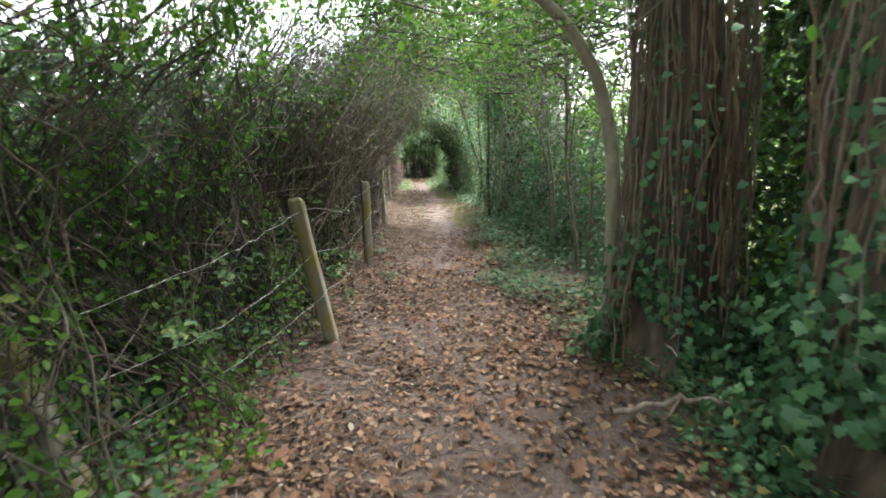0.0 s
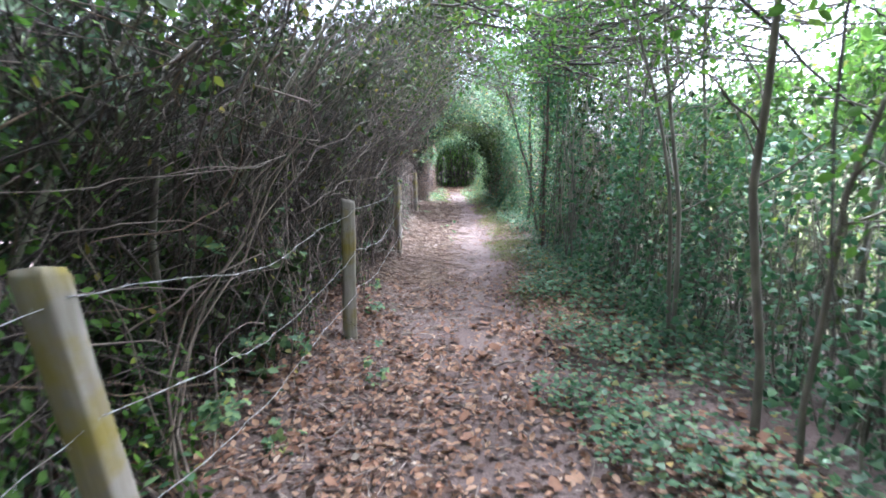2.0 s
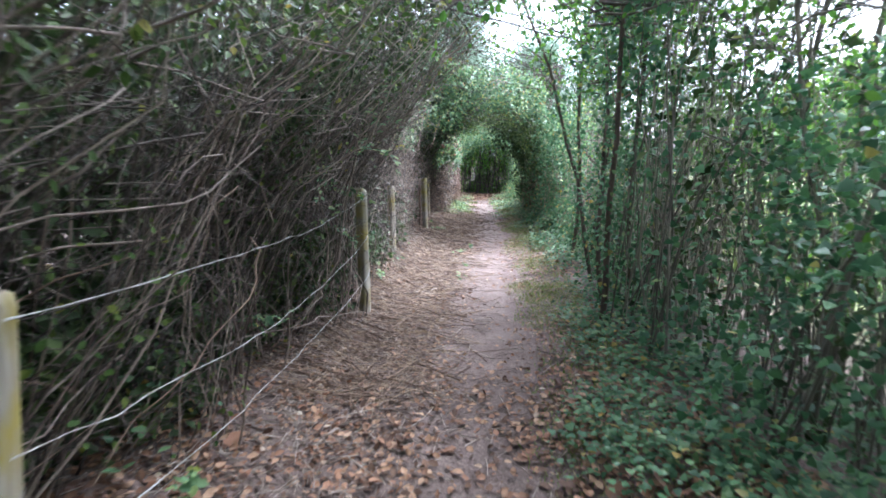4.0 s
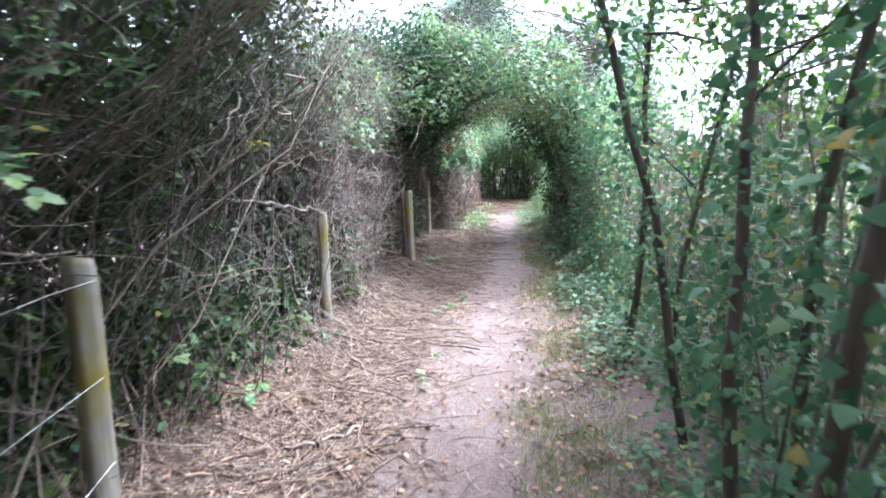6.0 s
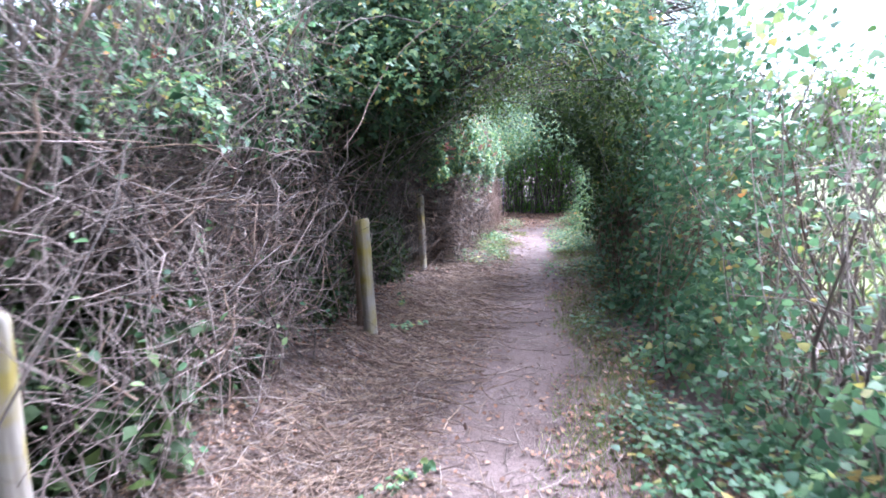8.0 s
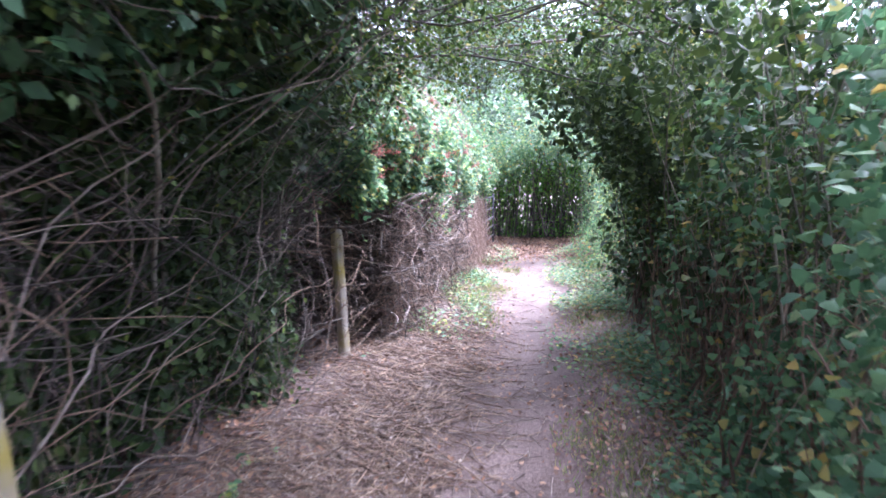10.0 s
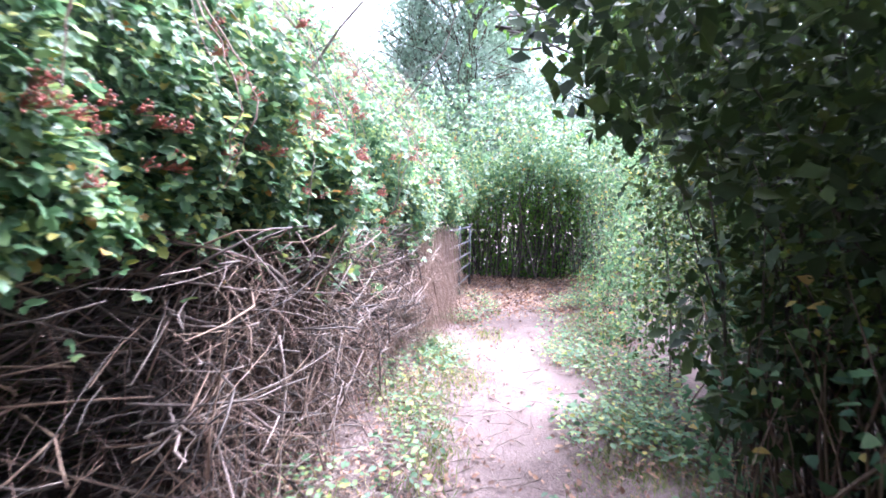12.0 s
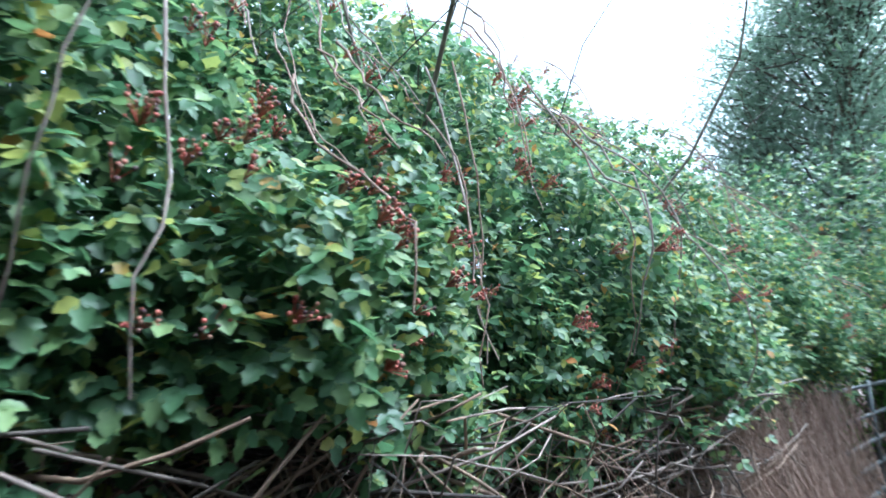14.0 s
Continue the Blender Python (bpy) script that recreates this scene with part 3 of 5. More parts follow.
def screen_shrub(y0, y1, x0, x1, z1, label, mat, n_leaves, shape, leaf, twig_mat, n_twigs, inner=0, over=0.0, slope=0.0, lump=1.0, deep=0.3, tangle=0.16, open_below=0.0, inner_leaf=0.09, inner_top=9.0):
    """A bush on the field side: x0 is its face to the path, over how far its top hangs towards the path."""
    place = ((x0 + x1) / 2, (y0 + y1) / 2, float(ground_z((x0 + x1) / 2, (y0 + y1) / 2)))
    ob = thing("bush", label, "bush", place, "bushes on the field side")

    def face(y, z):
        return x0 - over * np.clip((z - 1.0) / 1.05, 0, 1) ** 1.2 + slope * z + lump * (0.12 * np.sin(3.7 * y + 1.9 * z) + 0.08 * np.sin(7.1 * y - 3 * z) + 0.05 * np.sin(13 * y + 9 * z))
    hh = Heap()
    k = n_twigs
    s = np.column_stack([rng.uniform(x0, x1, k), rng.uniform(y0, y1, k), np.zeros(k)])
    d = np.column_stack([rng.normal(-0.05, tangle, k), rng.normal(0, tangle, k), np.ones(k)])
    ph = wander(s, d, rng.uniform(0.5, 1.0, k) * z1, 7, 0.05 + 0.3 * tangle)
    f = face(ph[..., 1].ravel(), ph[..., 2].ravel()).reshape(ph.shape[:2])
    ph = ph[(ph[..., 0] > f - 0.06).all(1)]
    k = len(ph)
    tubes(hh, local(ph, (place[0], place[1], 0)), taper(rng.uniform(0.003, 0.012, k), 7, 0.3), 3)
    k2 = k * 4
    pick, node = rng.integers(0, k, k2), rng.integers(1, 7, k2)
    tw = wander(ph[pick, node], rng.normal(0, 1, (k2, 3)) + (-0.2, 0, 0.2), rng.uniform(0.15, 0.55, k2), 4, 0.25)
    tw = tw[off_path(tw).all(1)]
    tubes(hh, local(tw, (place[0], place[1], 0)), taper(rng.uniform(0.0012, 0.003, len(tw)), 4, 0.4), 3)
    tagged(part("stemwork", hh.mesh("bush_stems", twig_mat), ob), kind="stuff")
    hh = Heap()
    k = n_leaves
    y, z = rng.uniform(y0 - 0.1, y1 + 0.1, k), rng.uniform(max(0.05, 0.9 * open_below), z1, k)
    pos = np.column_stack([face(y, z) + rng.exponential(0.25, k) - 0.04, y, z])
    pos = pos[off_path(pos)]
    strew(hh, shape, local(pos, (place[0], place[1], 0)), leaf, (-0.5, 0, 0.1))
    tagged(part("foliage", hh.mesh("bush_foliage", mat), ob), kind="stuff")
    # extra dark leaves behind the face darken the bush and keep sky from showing
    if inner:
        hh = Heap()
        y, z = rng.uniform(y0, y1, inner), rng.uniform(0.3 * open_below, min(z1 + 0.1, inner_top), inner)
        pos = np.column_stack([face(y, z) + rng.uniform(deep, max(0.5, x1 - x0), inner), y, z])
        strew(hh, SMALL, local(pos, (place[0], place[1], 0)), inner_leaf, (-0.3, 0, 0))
        tagged(part("light_block_foliage", hh.mesh("bush_light_block", M_DARK), ob), kind="stuff")
    return ob


LOWGREEN = "low straggly bush with ivy at its foot"
BEHIND = "leafy bush behind the ivy-clad trunks"
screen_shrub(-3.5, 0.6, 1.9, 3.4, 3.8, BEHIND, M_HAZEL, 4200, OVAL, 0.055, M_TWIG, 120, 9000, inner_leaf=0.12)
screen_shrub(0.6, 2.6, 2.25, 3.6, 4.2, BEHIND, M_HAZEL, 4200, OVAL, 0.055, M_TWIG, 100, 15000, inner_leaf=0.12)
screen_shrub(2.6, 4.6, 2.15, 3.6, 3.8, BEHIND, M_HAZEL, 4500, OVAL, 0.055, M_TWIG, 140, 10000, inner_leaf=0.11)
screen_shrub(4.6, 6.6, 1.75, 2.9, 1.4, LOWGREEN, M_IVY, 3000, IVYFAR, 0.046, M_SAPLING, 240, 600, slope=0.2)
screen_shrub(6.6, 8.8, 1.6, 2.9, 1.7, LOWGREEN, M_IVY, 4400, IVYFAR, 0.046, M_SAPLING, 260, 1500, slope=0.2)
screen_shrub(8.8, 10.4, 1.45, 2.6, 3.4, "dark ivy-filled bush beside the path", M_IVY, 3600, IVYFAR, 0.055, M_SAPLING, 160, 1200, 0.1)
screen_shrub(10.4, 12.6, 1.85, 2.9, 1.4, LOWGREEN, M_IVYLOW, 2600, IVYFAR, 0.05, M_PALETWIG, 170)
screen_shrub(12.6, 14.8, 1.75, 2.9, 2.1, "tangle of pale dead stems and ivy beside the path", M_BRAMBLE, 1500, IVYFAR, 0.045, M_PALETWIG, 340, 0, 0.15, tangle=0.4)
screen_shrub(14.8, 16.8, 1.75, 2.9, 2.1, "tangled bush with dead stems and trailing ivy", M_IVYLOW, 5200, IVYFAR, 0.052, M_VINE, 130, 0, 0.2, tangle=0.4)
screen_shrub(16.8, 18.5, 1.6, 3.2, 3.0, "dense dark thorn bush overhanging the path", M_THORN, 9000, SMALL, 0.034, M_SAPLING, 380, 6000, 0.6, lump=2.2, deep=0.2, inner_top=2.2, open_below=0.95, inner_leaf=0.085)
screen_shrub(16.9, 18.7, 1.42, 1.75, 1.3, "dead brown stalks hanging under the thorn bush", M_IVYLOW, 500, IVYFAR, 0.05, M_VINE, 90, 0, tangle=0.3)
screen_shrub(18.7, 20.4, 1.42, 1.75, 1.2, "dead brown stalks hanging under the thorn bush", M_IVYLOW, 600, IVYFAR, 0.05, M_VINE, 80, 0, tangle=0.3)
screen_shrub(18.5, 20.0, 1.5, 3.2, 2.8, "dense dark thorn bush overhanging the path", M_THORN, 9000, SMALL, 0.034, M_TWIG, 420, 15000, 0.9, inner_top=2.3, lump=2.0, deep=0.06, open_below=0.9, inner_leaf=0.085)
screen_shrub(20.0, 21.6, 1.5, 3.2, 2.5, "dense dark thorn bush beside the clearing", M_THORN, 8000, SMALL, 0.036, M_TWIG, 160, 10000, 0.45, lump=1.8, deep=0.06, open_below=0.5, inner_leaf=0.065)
screen_shrub(13.4, 15.2, 1.5, 2.1, 0.55, "low mound of trailing ivy at the path edge", M_IVYLOW, 1300, IVYFAR, 0.05, M_VINE, 40, 0, slope=0.5)
screen_shrub(15.2, 17.0, 1.4, 2.1, 0.6, "low mound of trailing ivy at the path edge", M_IVYLOW, 1400, IVYFAR, 0.05, M_VINE, 40, 0, slope=0.5)
screen_shrub(15.6, 18.0, 1.45, 1.8, 1.75, "curtain of ivy and dead stalks beside the path", M_IVYLOW, 2800, IVYFAR, 0.05, M_STRAW, 130, 0, slope=0.1, tangle=0.3)
LIT = "pale green leafy bush in full light"
screen_shrub(21.6, 23.4, 1.15, 3.2, 2.0, LIT, M_BRAMBLE, 4800, OVAL, 0.042, M_SAPLING, 110, 1500, slope=0.35, lump=1.6)
screen_shrub(23.4, 25.4, 1.1, 3.2, 2.3, LIT, M_BRAMBLE, 4800, OVAL, 0.042, M_SAPLING, 110, 1500, slope=0.3, lump=1.8)
screen_shrub(25.4, 28.4, 0.95, 3.0, 2.2, "pale green leafy bush at the bend", M_BRAMBLE, 4800, OVAL, 0.045, M_SAPLING, 110, 1500, slope=0.25, lump=1.6)
screen_shrub(11.4, 13.8, 2.15, 3.2, 3.5, "tall leafy bush hung with ivy", M_HAZEL, 1900, OVAL, 0.045, M_PALETWIG, 170, 0, 0.15)
OUTER = "loose leafy bush at the field edge"
for q in range(4):
    screen_shrub(4.4 + 2.2 * q, 6.6 + 2.2 * q, 3.2, 4.6, (2.2, 2.6, 2.0, 1.6, 1.2, 1.1)[q], OUTER, M_HAZEL, 1500, OVAL, 0.07, M_SAPLING, 60, 300)


# canopy of leafy boughs over the path
def bough(y0, y1, x0, x1, z0, z1, mat, n_leaves, leaf, label, n_twigs=60, shape=OVAL, hang=0.0, twig_mat=None):
    place = (x0, (y0 + y1) / 2, z0)
    ob = thing("overhanging_bough", label, "bough", place, "boughs over the path")
    k = n_twigs
    s = np.column_stack([np.where(rng.uniform(0, 1, k) < 0.5, x0, x1), rng.uniform(y0, y1, k), rng.uniform(z0, z1, k)])
    d = np.column_stack([np.sign((x0 + x1) / 2 - s[:, 0]), rng.normal(0, 0.4, k), rng.normal(0.1 - hang, 0.25, k)])
    ph = wander(s, d, rng.uniform(0.5, 1.0, k) * abs(x1 - x0), 7, 0.15, hang * 0.15)
    ph = ph[off_path(ph).all(1)]
    k = len(ph)
    hh = Heap()
    tubes(hh, local(ph, place), taper(rng.uniform(0.004, 0.012, k), 7, 0.25), 4)
    k2 = k * 6
    pick, node = rng.integers(0, k, k2), rng.integers(1, 7, k2)
    tw = wander(ph[pick, node], rng.normal(0, 1, (k2, 3)) - (0, 0, hang), rng.uniform(0.12, 0.5, k2), 4, 0.25)
    tw = tw[off_path(tw).all(1)]
    k2 = len(tw)
    tubes(hh, local(tw, place), taper(rng.uniform(0.0012, 0.003, k2), 4, 0.4), 3)
    tagged(part("branchwork", hh.mesh("bough_branches", twig_mat or M_TWIG), ob), kind="stuff")
    hh = Heap()
    pick, node = rng.integers(0, k2, n_leaves), rng.integers(0, 4, n_leaves)
    pos = tw[pick, node] + rng.normal(0, 0.06, (n_leaves, 3))
    pos = pos[off_path(pos)]
    strew(hh, shape, local(pos, place), leaf, flat=0.9)
    tagged(part("foliage", hh.mesh("bough_foliage", mat), ob), kind="stuff")


SPRAYS = "yellow-green leafy sprays hanging over the clearing"
FRESH = "bright green leafy bough arching over the path"
bough(0.6, 2.6, -0.8, 1.6, 2.6, 3.4, M_HAZEL, 4200, 0.055, FRESH, 80)
bough(2.6, 4.6, -0.6, 1.7, 2.5, 3.3, M_HAZEL, 5200, 0.055, FRESH, 80)
bough(4.6, 6.6, -0.4, 1.9, 2.45, 3.3, M_HAZEL, 5200, 0.055, FRESH, 90)
bough(6.6, 8.8, 0.0, 2.0, 2.5, 3.3, M_HAZEL, 3600, 0.05, FRESH, 90)
bough(8.8, 10.8, 0.0, 2.0, 2.6, 3.3, M_HAZEL, 2000, 0.05, FRESH, 70)
bough(10.8, 12.4, 1.1, 2.4, 2.75, 3.4, M_HAZEL, 1500, 0.05, FRESH, 40)
TWIGGY = "dark twiggy bough with few leaves against the sky"
bough(3.9, 6.0, 1.3, 3.0, 2.3, 3.6, M_HAZEL, 1500, 0.05, TWIGGY, 90)
bough(6.0, 8.2, 1.2, 3.0, 2.2, 3.6, M_HAZEL, 1900, 0.045, TWIGGY, 110)
bough(8.2, 10.4, 1.2, 2.8, 2.3, 3.5, M_HAZEL, 1500, 0.045, TWIGGY, 90)
bough(10.2, 12.8, 1.5, 3.0, 2.1, 3.3, M_HAZEL, 3200, 0.048, TWIGGY, 90)
bough(0.1, 2.6, -2.3, -0.5, 2.15, 3.0, M_HAZEL, 4200, 0.052, FRESH, 80)
bough(19.9, 21.4, 0.35, 1.9, 2.35, 3.2, M_HAZEL, 900, 0.05, SPRAYS, 26, OVAL, 0.2)
HANG = "drooping thorn bough with small leaves hanging over the path"
bough(16.0, 17.6, -1.6, 1.9, 2.75, 3.2, M_DARK, 3200, 0.05, HANG, 120, OVAL, 0.0)
bough(16.4, 17.6, -0.7, 1.5, 2.1, 2.8, M_THORN, 8000, 0.032, HANG, 70, SMALL, 0.3)
bough(15.6, 17.2, -1.5, 0.4, 2.3, 2.9, M_DARK, 4200, 0.034, HANG, 80, SMALL, 0.2)
bough(17.4, 18.4, -0.7, 1.5, 2.3, 2.9, M_THORN, 9000, 0.026, HANG, 80, SMALL, 0.3)
bough(18.6, 19.6, 1.0, 2.0, 2.45, 3.4, M_THORN, 4200, 0.024, HANG, 60, SMALL, 0.3)


# ---------------------------------------------------------------- ivy-clad trees beside the start of the path
def ivy_tree(x, y, height, radius, lean, n_ivy, n_vines, leaf, label):
    place = (x, y, float(ground_z(x, y)) - 0.05)
    ob = thing("ivy_clad_tree", label, "tree", place, "ivy-clad trees")
    k = 14
    t = np.linspace(0, 1, k)
    mid = np.column_stack([lean[0] * t * height, lean[1] * t * height, t * height]) + 0.03 * np.sin(np.outer(t * 9, (1, 1.3, 0)))
    rad = radius * (1.35 - 0.8 * np.sqrt(t))
    sides = 16
    ang = np.arange(sides) * 2 * np.pi / sides
    flute = 1 + 0.14 * np.sin(3 * ang + 1)[None] + 0.08 * np.sin(5 * ang)[None] + 0.25 * np.exp(-t * 14)[:, None] * np.abs(np.sin(2.5 * ang))[None]
    v = mid[:, None] + np.stack([np.cos(ang) * flute * rad[:, None], np.sin(ang) * flute * rad[:, None], np.zeros((k, sides))], -1)
    hh = Heap()
    idx = np.arange(k * sides).reshape(k, sides)
    nx = np.roll(idx, -1, 1)
    hh.add(v, [np.stack([idx[:-1], nx[:-1], nx[1:], idx[1:]], -1).reshape(-1, 4)])
    part("trunk", hh.mesh("ivy_tree_trunk", M_BARK, True), ob)

    def on(at, a, out):
        c = np.stack([np.interp(at, t, mid[:, j]) for j in range(3)], -1)
        r = np.interp(at, t, rad) + out
        return c + np.stack([np.cos(a) * r, np.sin(a) * r, 0 * r], -1)
    for _ in range(n_vines):
        a0, lo, hi = rng.uniform(0, 2 * np.pi), rng.uniform(0, 0.25), rng.uniform(0.4, 0.85)
        at = np.linspace(lo, hi, 14)
        p = on(at, a0 + np.cumsum(rng.normal(0, 0.055, 14)), rng.uniform(0.01, 0.11) + np.abs(np.cumsum(rng.normal(0, 0.02, 14))))
        hv = Heap()
        tubes(hv, p[None], taper([rng.uniform(0.002, 0.008)], 14, 0.5), 5)
        part("vine", hv.mesh("vine", (M_VINE, M_BROWNTWIG, M_PALETWIG)[rng.integers(0, 3)], True), ob)
    hl = Heap()
    at = np.concatenate([rng.uniform(0, 1, n_ivy // 4), rng.uniform(0.42, 1, n_ivy // 4), np.minimum(rng.exponential(0.085, n_ivy // 2), 0.6)])
    a = rng.uniform(0, 2 * np.pi, len(at))
    clump = np.sin(3 * a + 9 * at) + np.sin(14 * at - 2 * a) > -0.5
    at, a = at[clump], a[clump]
    o = np.stack([np.cos(a), np.sin(a), 0 * a], -1)
    pos = on(at, a, rng.exponential(0.10, len(at)) + 0.01)
    ok = off_path(pos + np.array(place))
    pos, o, at = pos[ok], o[ok], at[ok]
    pos[:, 2] = np.maximum(pos[:, 2], 0.03)
    scatter(hl, IVY, pos, unit(o * 0.4 + rng.normal(0, 0.45, o.shape) - UP * 0.8), unit(o + rng.normal(0, 0.35, o.shape) + UP * 0.35), leaf * rng.uniform(0.55, 1.25, len(at)))
    tagged(part("ivy", hl.mesh("tree_ivy", M_IVY), ob, "glossy dark green ivy leaves"), kind="stuff")
    return ob


ivy_tree(1.64, 3.2, 5.0, 0.24, (0.01, 0.02), 6500, 150, 0.05, "old tree trunk clad in ivy and dead brown vines")
ivy_tree(1.72, 1.75, 5.0, 0.18, (0.02, 0.0), 9500, 46, 0.055, "broad dark trunk clad in large ivy leaves")
ivy_tree(2.2, 2.55, 5.0, 0.2, (0.03, 0.03), 5000, 14, 0.058, "ivy-clad trunk set back from the path")

# pale limb that bends over the path
limb_pts = np.array([(1.36, 3.5, -0.02), (1.35, 3.48, 0.6), (1.33, 3.43, 1.2), (1.27, 3.38, 1.58), (1.15, 3.3, 1.92), (0.96, 3.22, 2.17), (0.65, 3.1, 2.4), (0.25, 2.95, 2.62), (-0.2, 2.8, 2.82), (-0.65, 2.65, 3.0)])
t_old, t_new = np.linspace(0, 1, len(limb_pts)), np.linspace(0, 1, 28)
limb_pts = np.stack([np.interp(t_new, t_old, limb_pts[:, c]) for c in range(3)], 1)
limb_pts[1:-1] = (limb_pts[:-2] + 2 * limb_pts[1:-1] + limb_pts[2:]) / 4
leaning = thing("leaning_tree", "pale smooth-barked young tree bent over the path", "tree", tuple(limb_pts[0]))
hh = Heap()
tubes(hh, local(limb_pts, limb_pts[0])[None], taper([0.052], 28, 0.5), 10)
part("trunk", hh.mesh("leaning_trunk", M_LIMB, True), leaning)
hh = Heap()
k = 40
s = limb_pts[rng.integers(12, 28, k)]
tw = wander(s, rng.normal(0, 1, (k, 3)) + (0, 0, 0.6), rng.uniform(0.4, 1.1, k), 6, 0.2)
tw = tw[(tw[..., 2] > 2.0).all(1)]
k = len(tw)
tubes(hh, local(tw, limb_pts[0]), taper(rng.uniform(0.003, 0.007, k), 6), 4)
part("branchwork", hh.mesh("leaning_branches", M_LIMB), leaning)
hh = Heap()
pos = tw[rng.integers(0, k, 1400), rng.integers(1, 6, 1400)] + rng.normal(0, 0.09, (1400, 3))
pos = pos[(pos[:, 2] > 2.35) & off_path(pos)]
strew(hh, OVAL, local(pos, limb_pts[0]), 0.055, flat=0.9)
tagged(part("crown", hh.mesh("leaning_crown", M_HAZEL), leaning), kind="stuff")


# ---------------------------------------------------------------- fence
POSTS = [(-1.3, 1.95, -1.62, 2.05, 0.86, 0.062), (-0.66, 4.1, -0.87, 4.08, 1.15, 0.05), (-0.55, 6.62, -0.57, 6.72, 1.12, 0.05),
         (-0.51, 10.12, -0.55, 10.16, 1.15, 0.04), (-0.73, 12.76, -0.77, 12.8, 1.04, 0.038), (-0.6, 15.55, -0.64, 15.5, 1.05, 0.042),
         (-0.86, 18.35, -0.9, 18.35, 1.1, 0.035), (-0.76, 20.5, -0.78, 20.5, 1.0, 0.035)]
fence = thing("wire_fence", "old barbed-wire fence on leaning mossy wooden posts", "fence", (-0.66, 4.1, 0))


def post_mesh(height, half, seed):
    """A squared post with worn edges and a slanted, weathered top."""
    r = np.random.default_rng(seed)
    zs = np.array([-0.25, 0.0, 0.25, 0.5, 0.75, 0.9, 0.975, 1.0]) * height
    sec = np.array([(1, 0.8), (0.8, 1), (-0.8, 1), (-1, 0.8), (-1, -0.8), (-0.8, -1), (0.8, -1), (1, -0.8)]) * half
    hh = Heap()
    v = []
    for i, z in enumerate(zs):
        s = (1 - 0.12 * (i == len(zs) - 1)) * (1 + r.normal(0, 0.03))
        ring = np.column_stack([sec * s + r.normal(0, 0.0022, sec.shape), np.full(8, z)])
        if i >= len(zs) - 2:
            ring[:, 2] += 0.25 * ring[:, 0]
        v.append(ring)
    idx = np.arange(len(zs) * 8).reshape(len(zs), 8)
    nx = np.roll(idx, -1, 1)
    hh.add(np.concatenate(v), [np.stack([idx[:-1], nx[:-1], nx[1:], idx[1:]], -1).reshape(-1, 4), idx[-1:].reshape(1, 8)])
    return hh.mesh("fence_post", M_POST)


tops = []
for i, (bx, by, tx_, ty, hgt, half) in enumerate(POSTS):
    base, top = Vector((bx, by, float(ground_z(bx, by)))), Vector((tx_, ty, hgt))
    d = top - base
    p = part("post", post_mesh(d.length, half, i), fence)
    p.matrix_world = Matrix.Translation(base - Vector(fence.location)) @ d.to_track_quat("Z", "Y").to_matrix().to_4x4() @ pose(0, 0, 0, 0, 0, (12, -8, 4, 20, -6, 10, -25, 5, 0)[i])
    tops.append((np.array(base), np.array(top)))
for share in (0.93, 0.64, 0.36):
    for i, ((b0, t0), (b1, t1)) in enumerate(zip(tops[:-2], tops[1:-1])):
        if i > 2:
            continue  # the strands are lost past the fourth post
        a, c = b0 + (t0 - b0) * share, b1 + (t1 - b1) * share
        a, c = a + (0.05, 0, 0), c + (0.05, 0, 0)
        u = np.linspace(0, 1, 24)
        p = a + (c - a) * u[:, None]
        p[:, 2] -= rng.uniform(0.04, 0.16) * 4 * u * (1 - u)
        p += rng.normal(0, 0.004, p.shape)
        p[1:-1, 0] += 0.03 * np.sin(u[1:-1] * rng.uniform(5, 9))
        p[1:-1, 2] += 0.02 * np.sin(u[1:-1] * rng.uniform(6, 11))
        hh = Heap()
        tubes(hh, local(p, fence.location)[None], np.full((1, 24), 0.0017), 5)
        tw2 = p + 0.004 * np.stack([np.sin(u * 90), 0 * u, np.cos(u * 90)], 1)
        tubes(hh, local(tw2, fence.location)[None], np.full((1, 24), 0.0011), 4)
        at = np.arange(0.03, 1, 0.12 / max(np.linalg.norm(c - a), 0.1))
        bp_ = np.stack([np.interp(at, u, p[:, j]) for j in range(3)], 1)
        dd = unit(rng.normal(0, 1, bp_.shape)) * 0.016
        tubes(hh, local(np.stack([bp_ - dd, bp_ + dd], 1), fence.location), np.full((len(at), 2), 0.0012), 3)
        part("wire", hh.mesh("barbed_wire", M_WIRE), fence)
stake = thing("wooden_stake", "rough brown stake driven in beside a fence post", "stake", (-0.72, 15.6, float(ground_z(-0.72, 15.6))))
hh = Heap()
tubes(hh, np.array([[(0, 0, -0.1), (0.005, 0, 0.3), (-0.01, 0.01, 0.6), (-0.015, 0.01, 0.92)]]), np.array([[0.026, 0.026, 0.024, 0.02]]), 8, True)
part("shaft", hh.mesh("stake_shaft", M_VINE, True), stake)
# wires that run back from the first post
for share in (0.9, 0.5):
    b0, t0 = tops[0]
    a = b0 + (t0 - b0) * share
    u = np.linspace(0, 1, 24)[:, None]
    p = a + (np.array((-1.5, -1.2, 0.8 * share)) - a) * u
    hh = Heap()
    tubes(hh, local(p, fence.location)[None], np.full((1, 24), 0.0017), 5)
    part("wire", hh.mesh("barbed_wire", M_WIRE), fence)


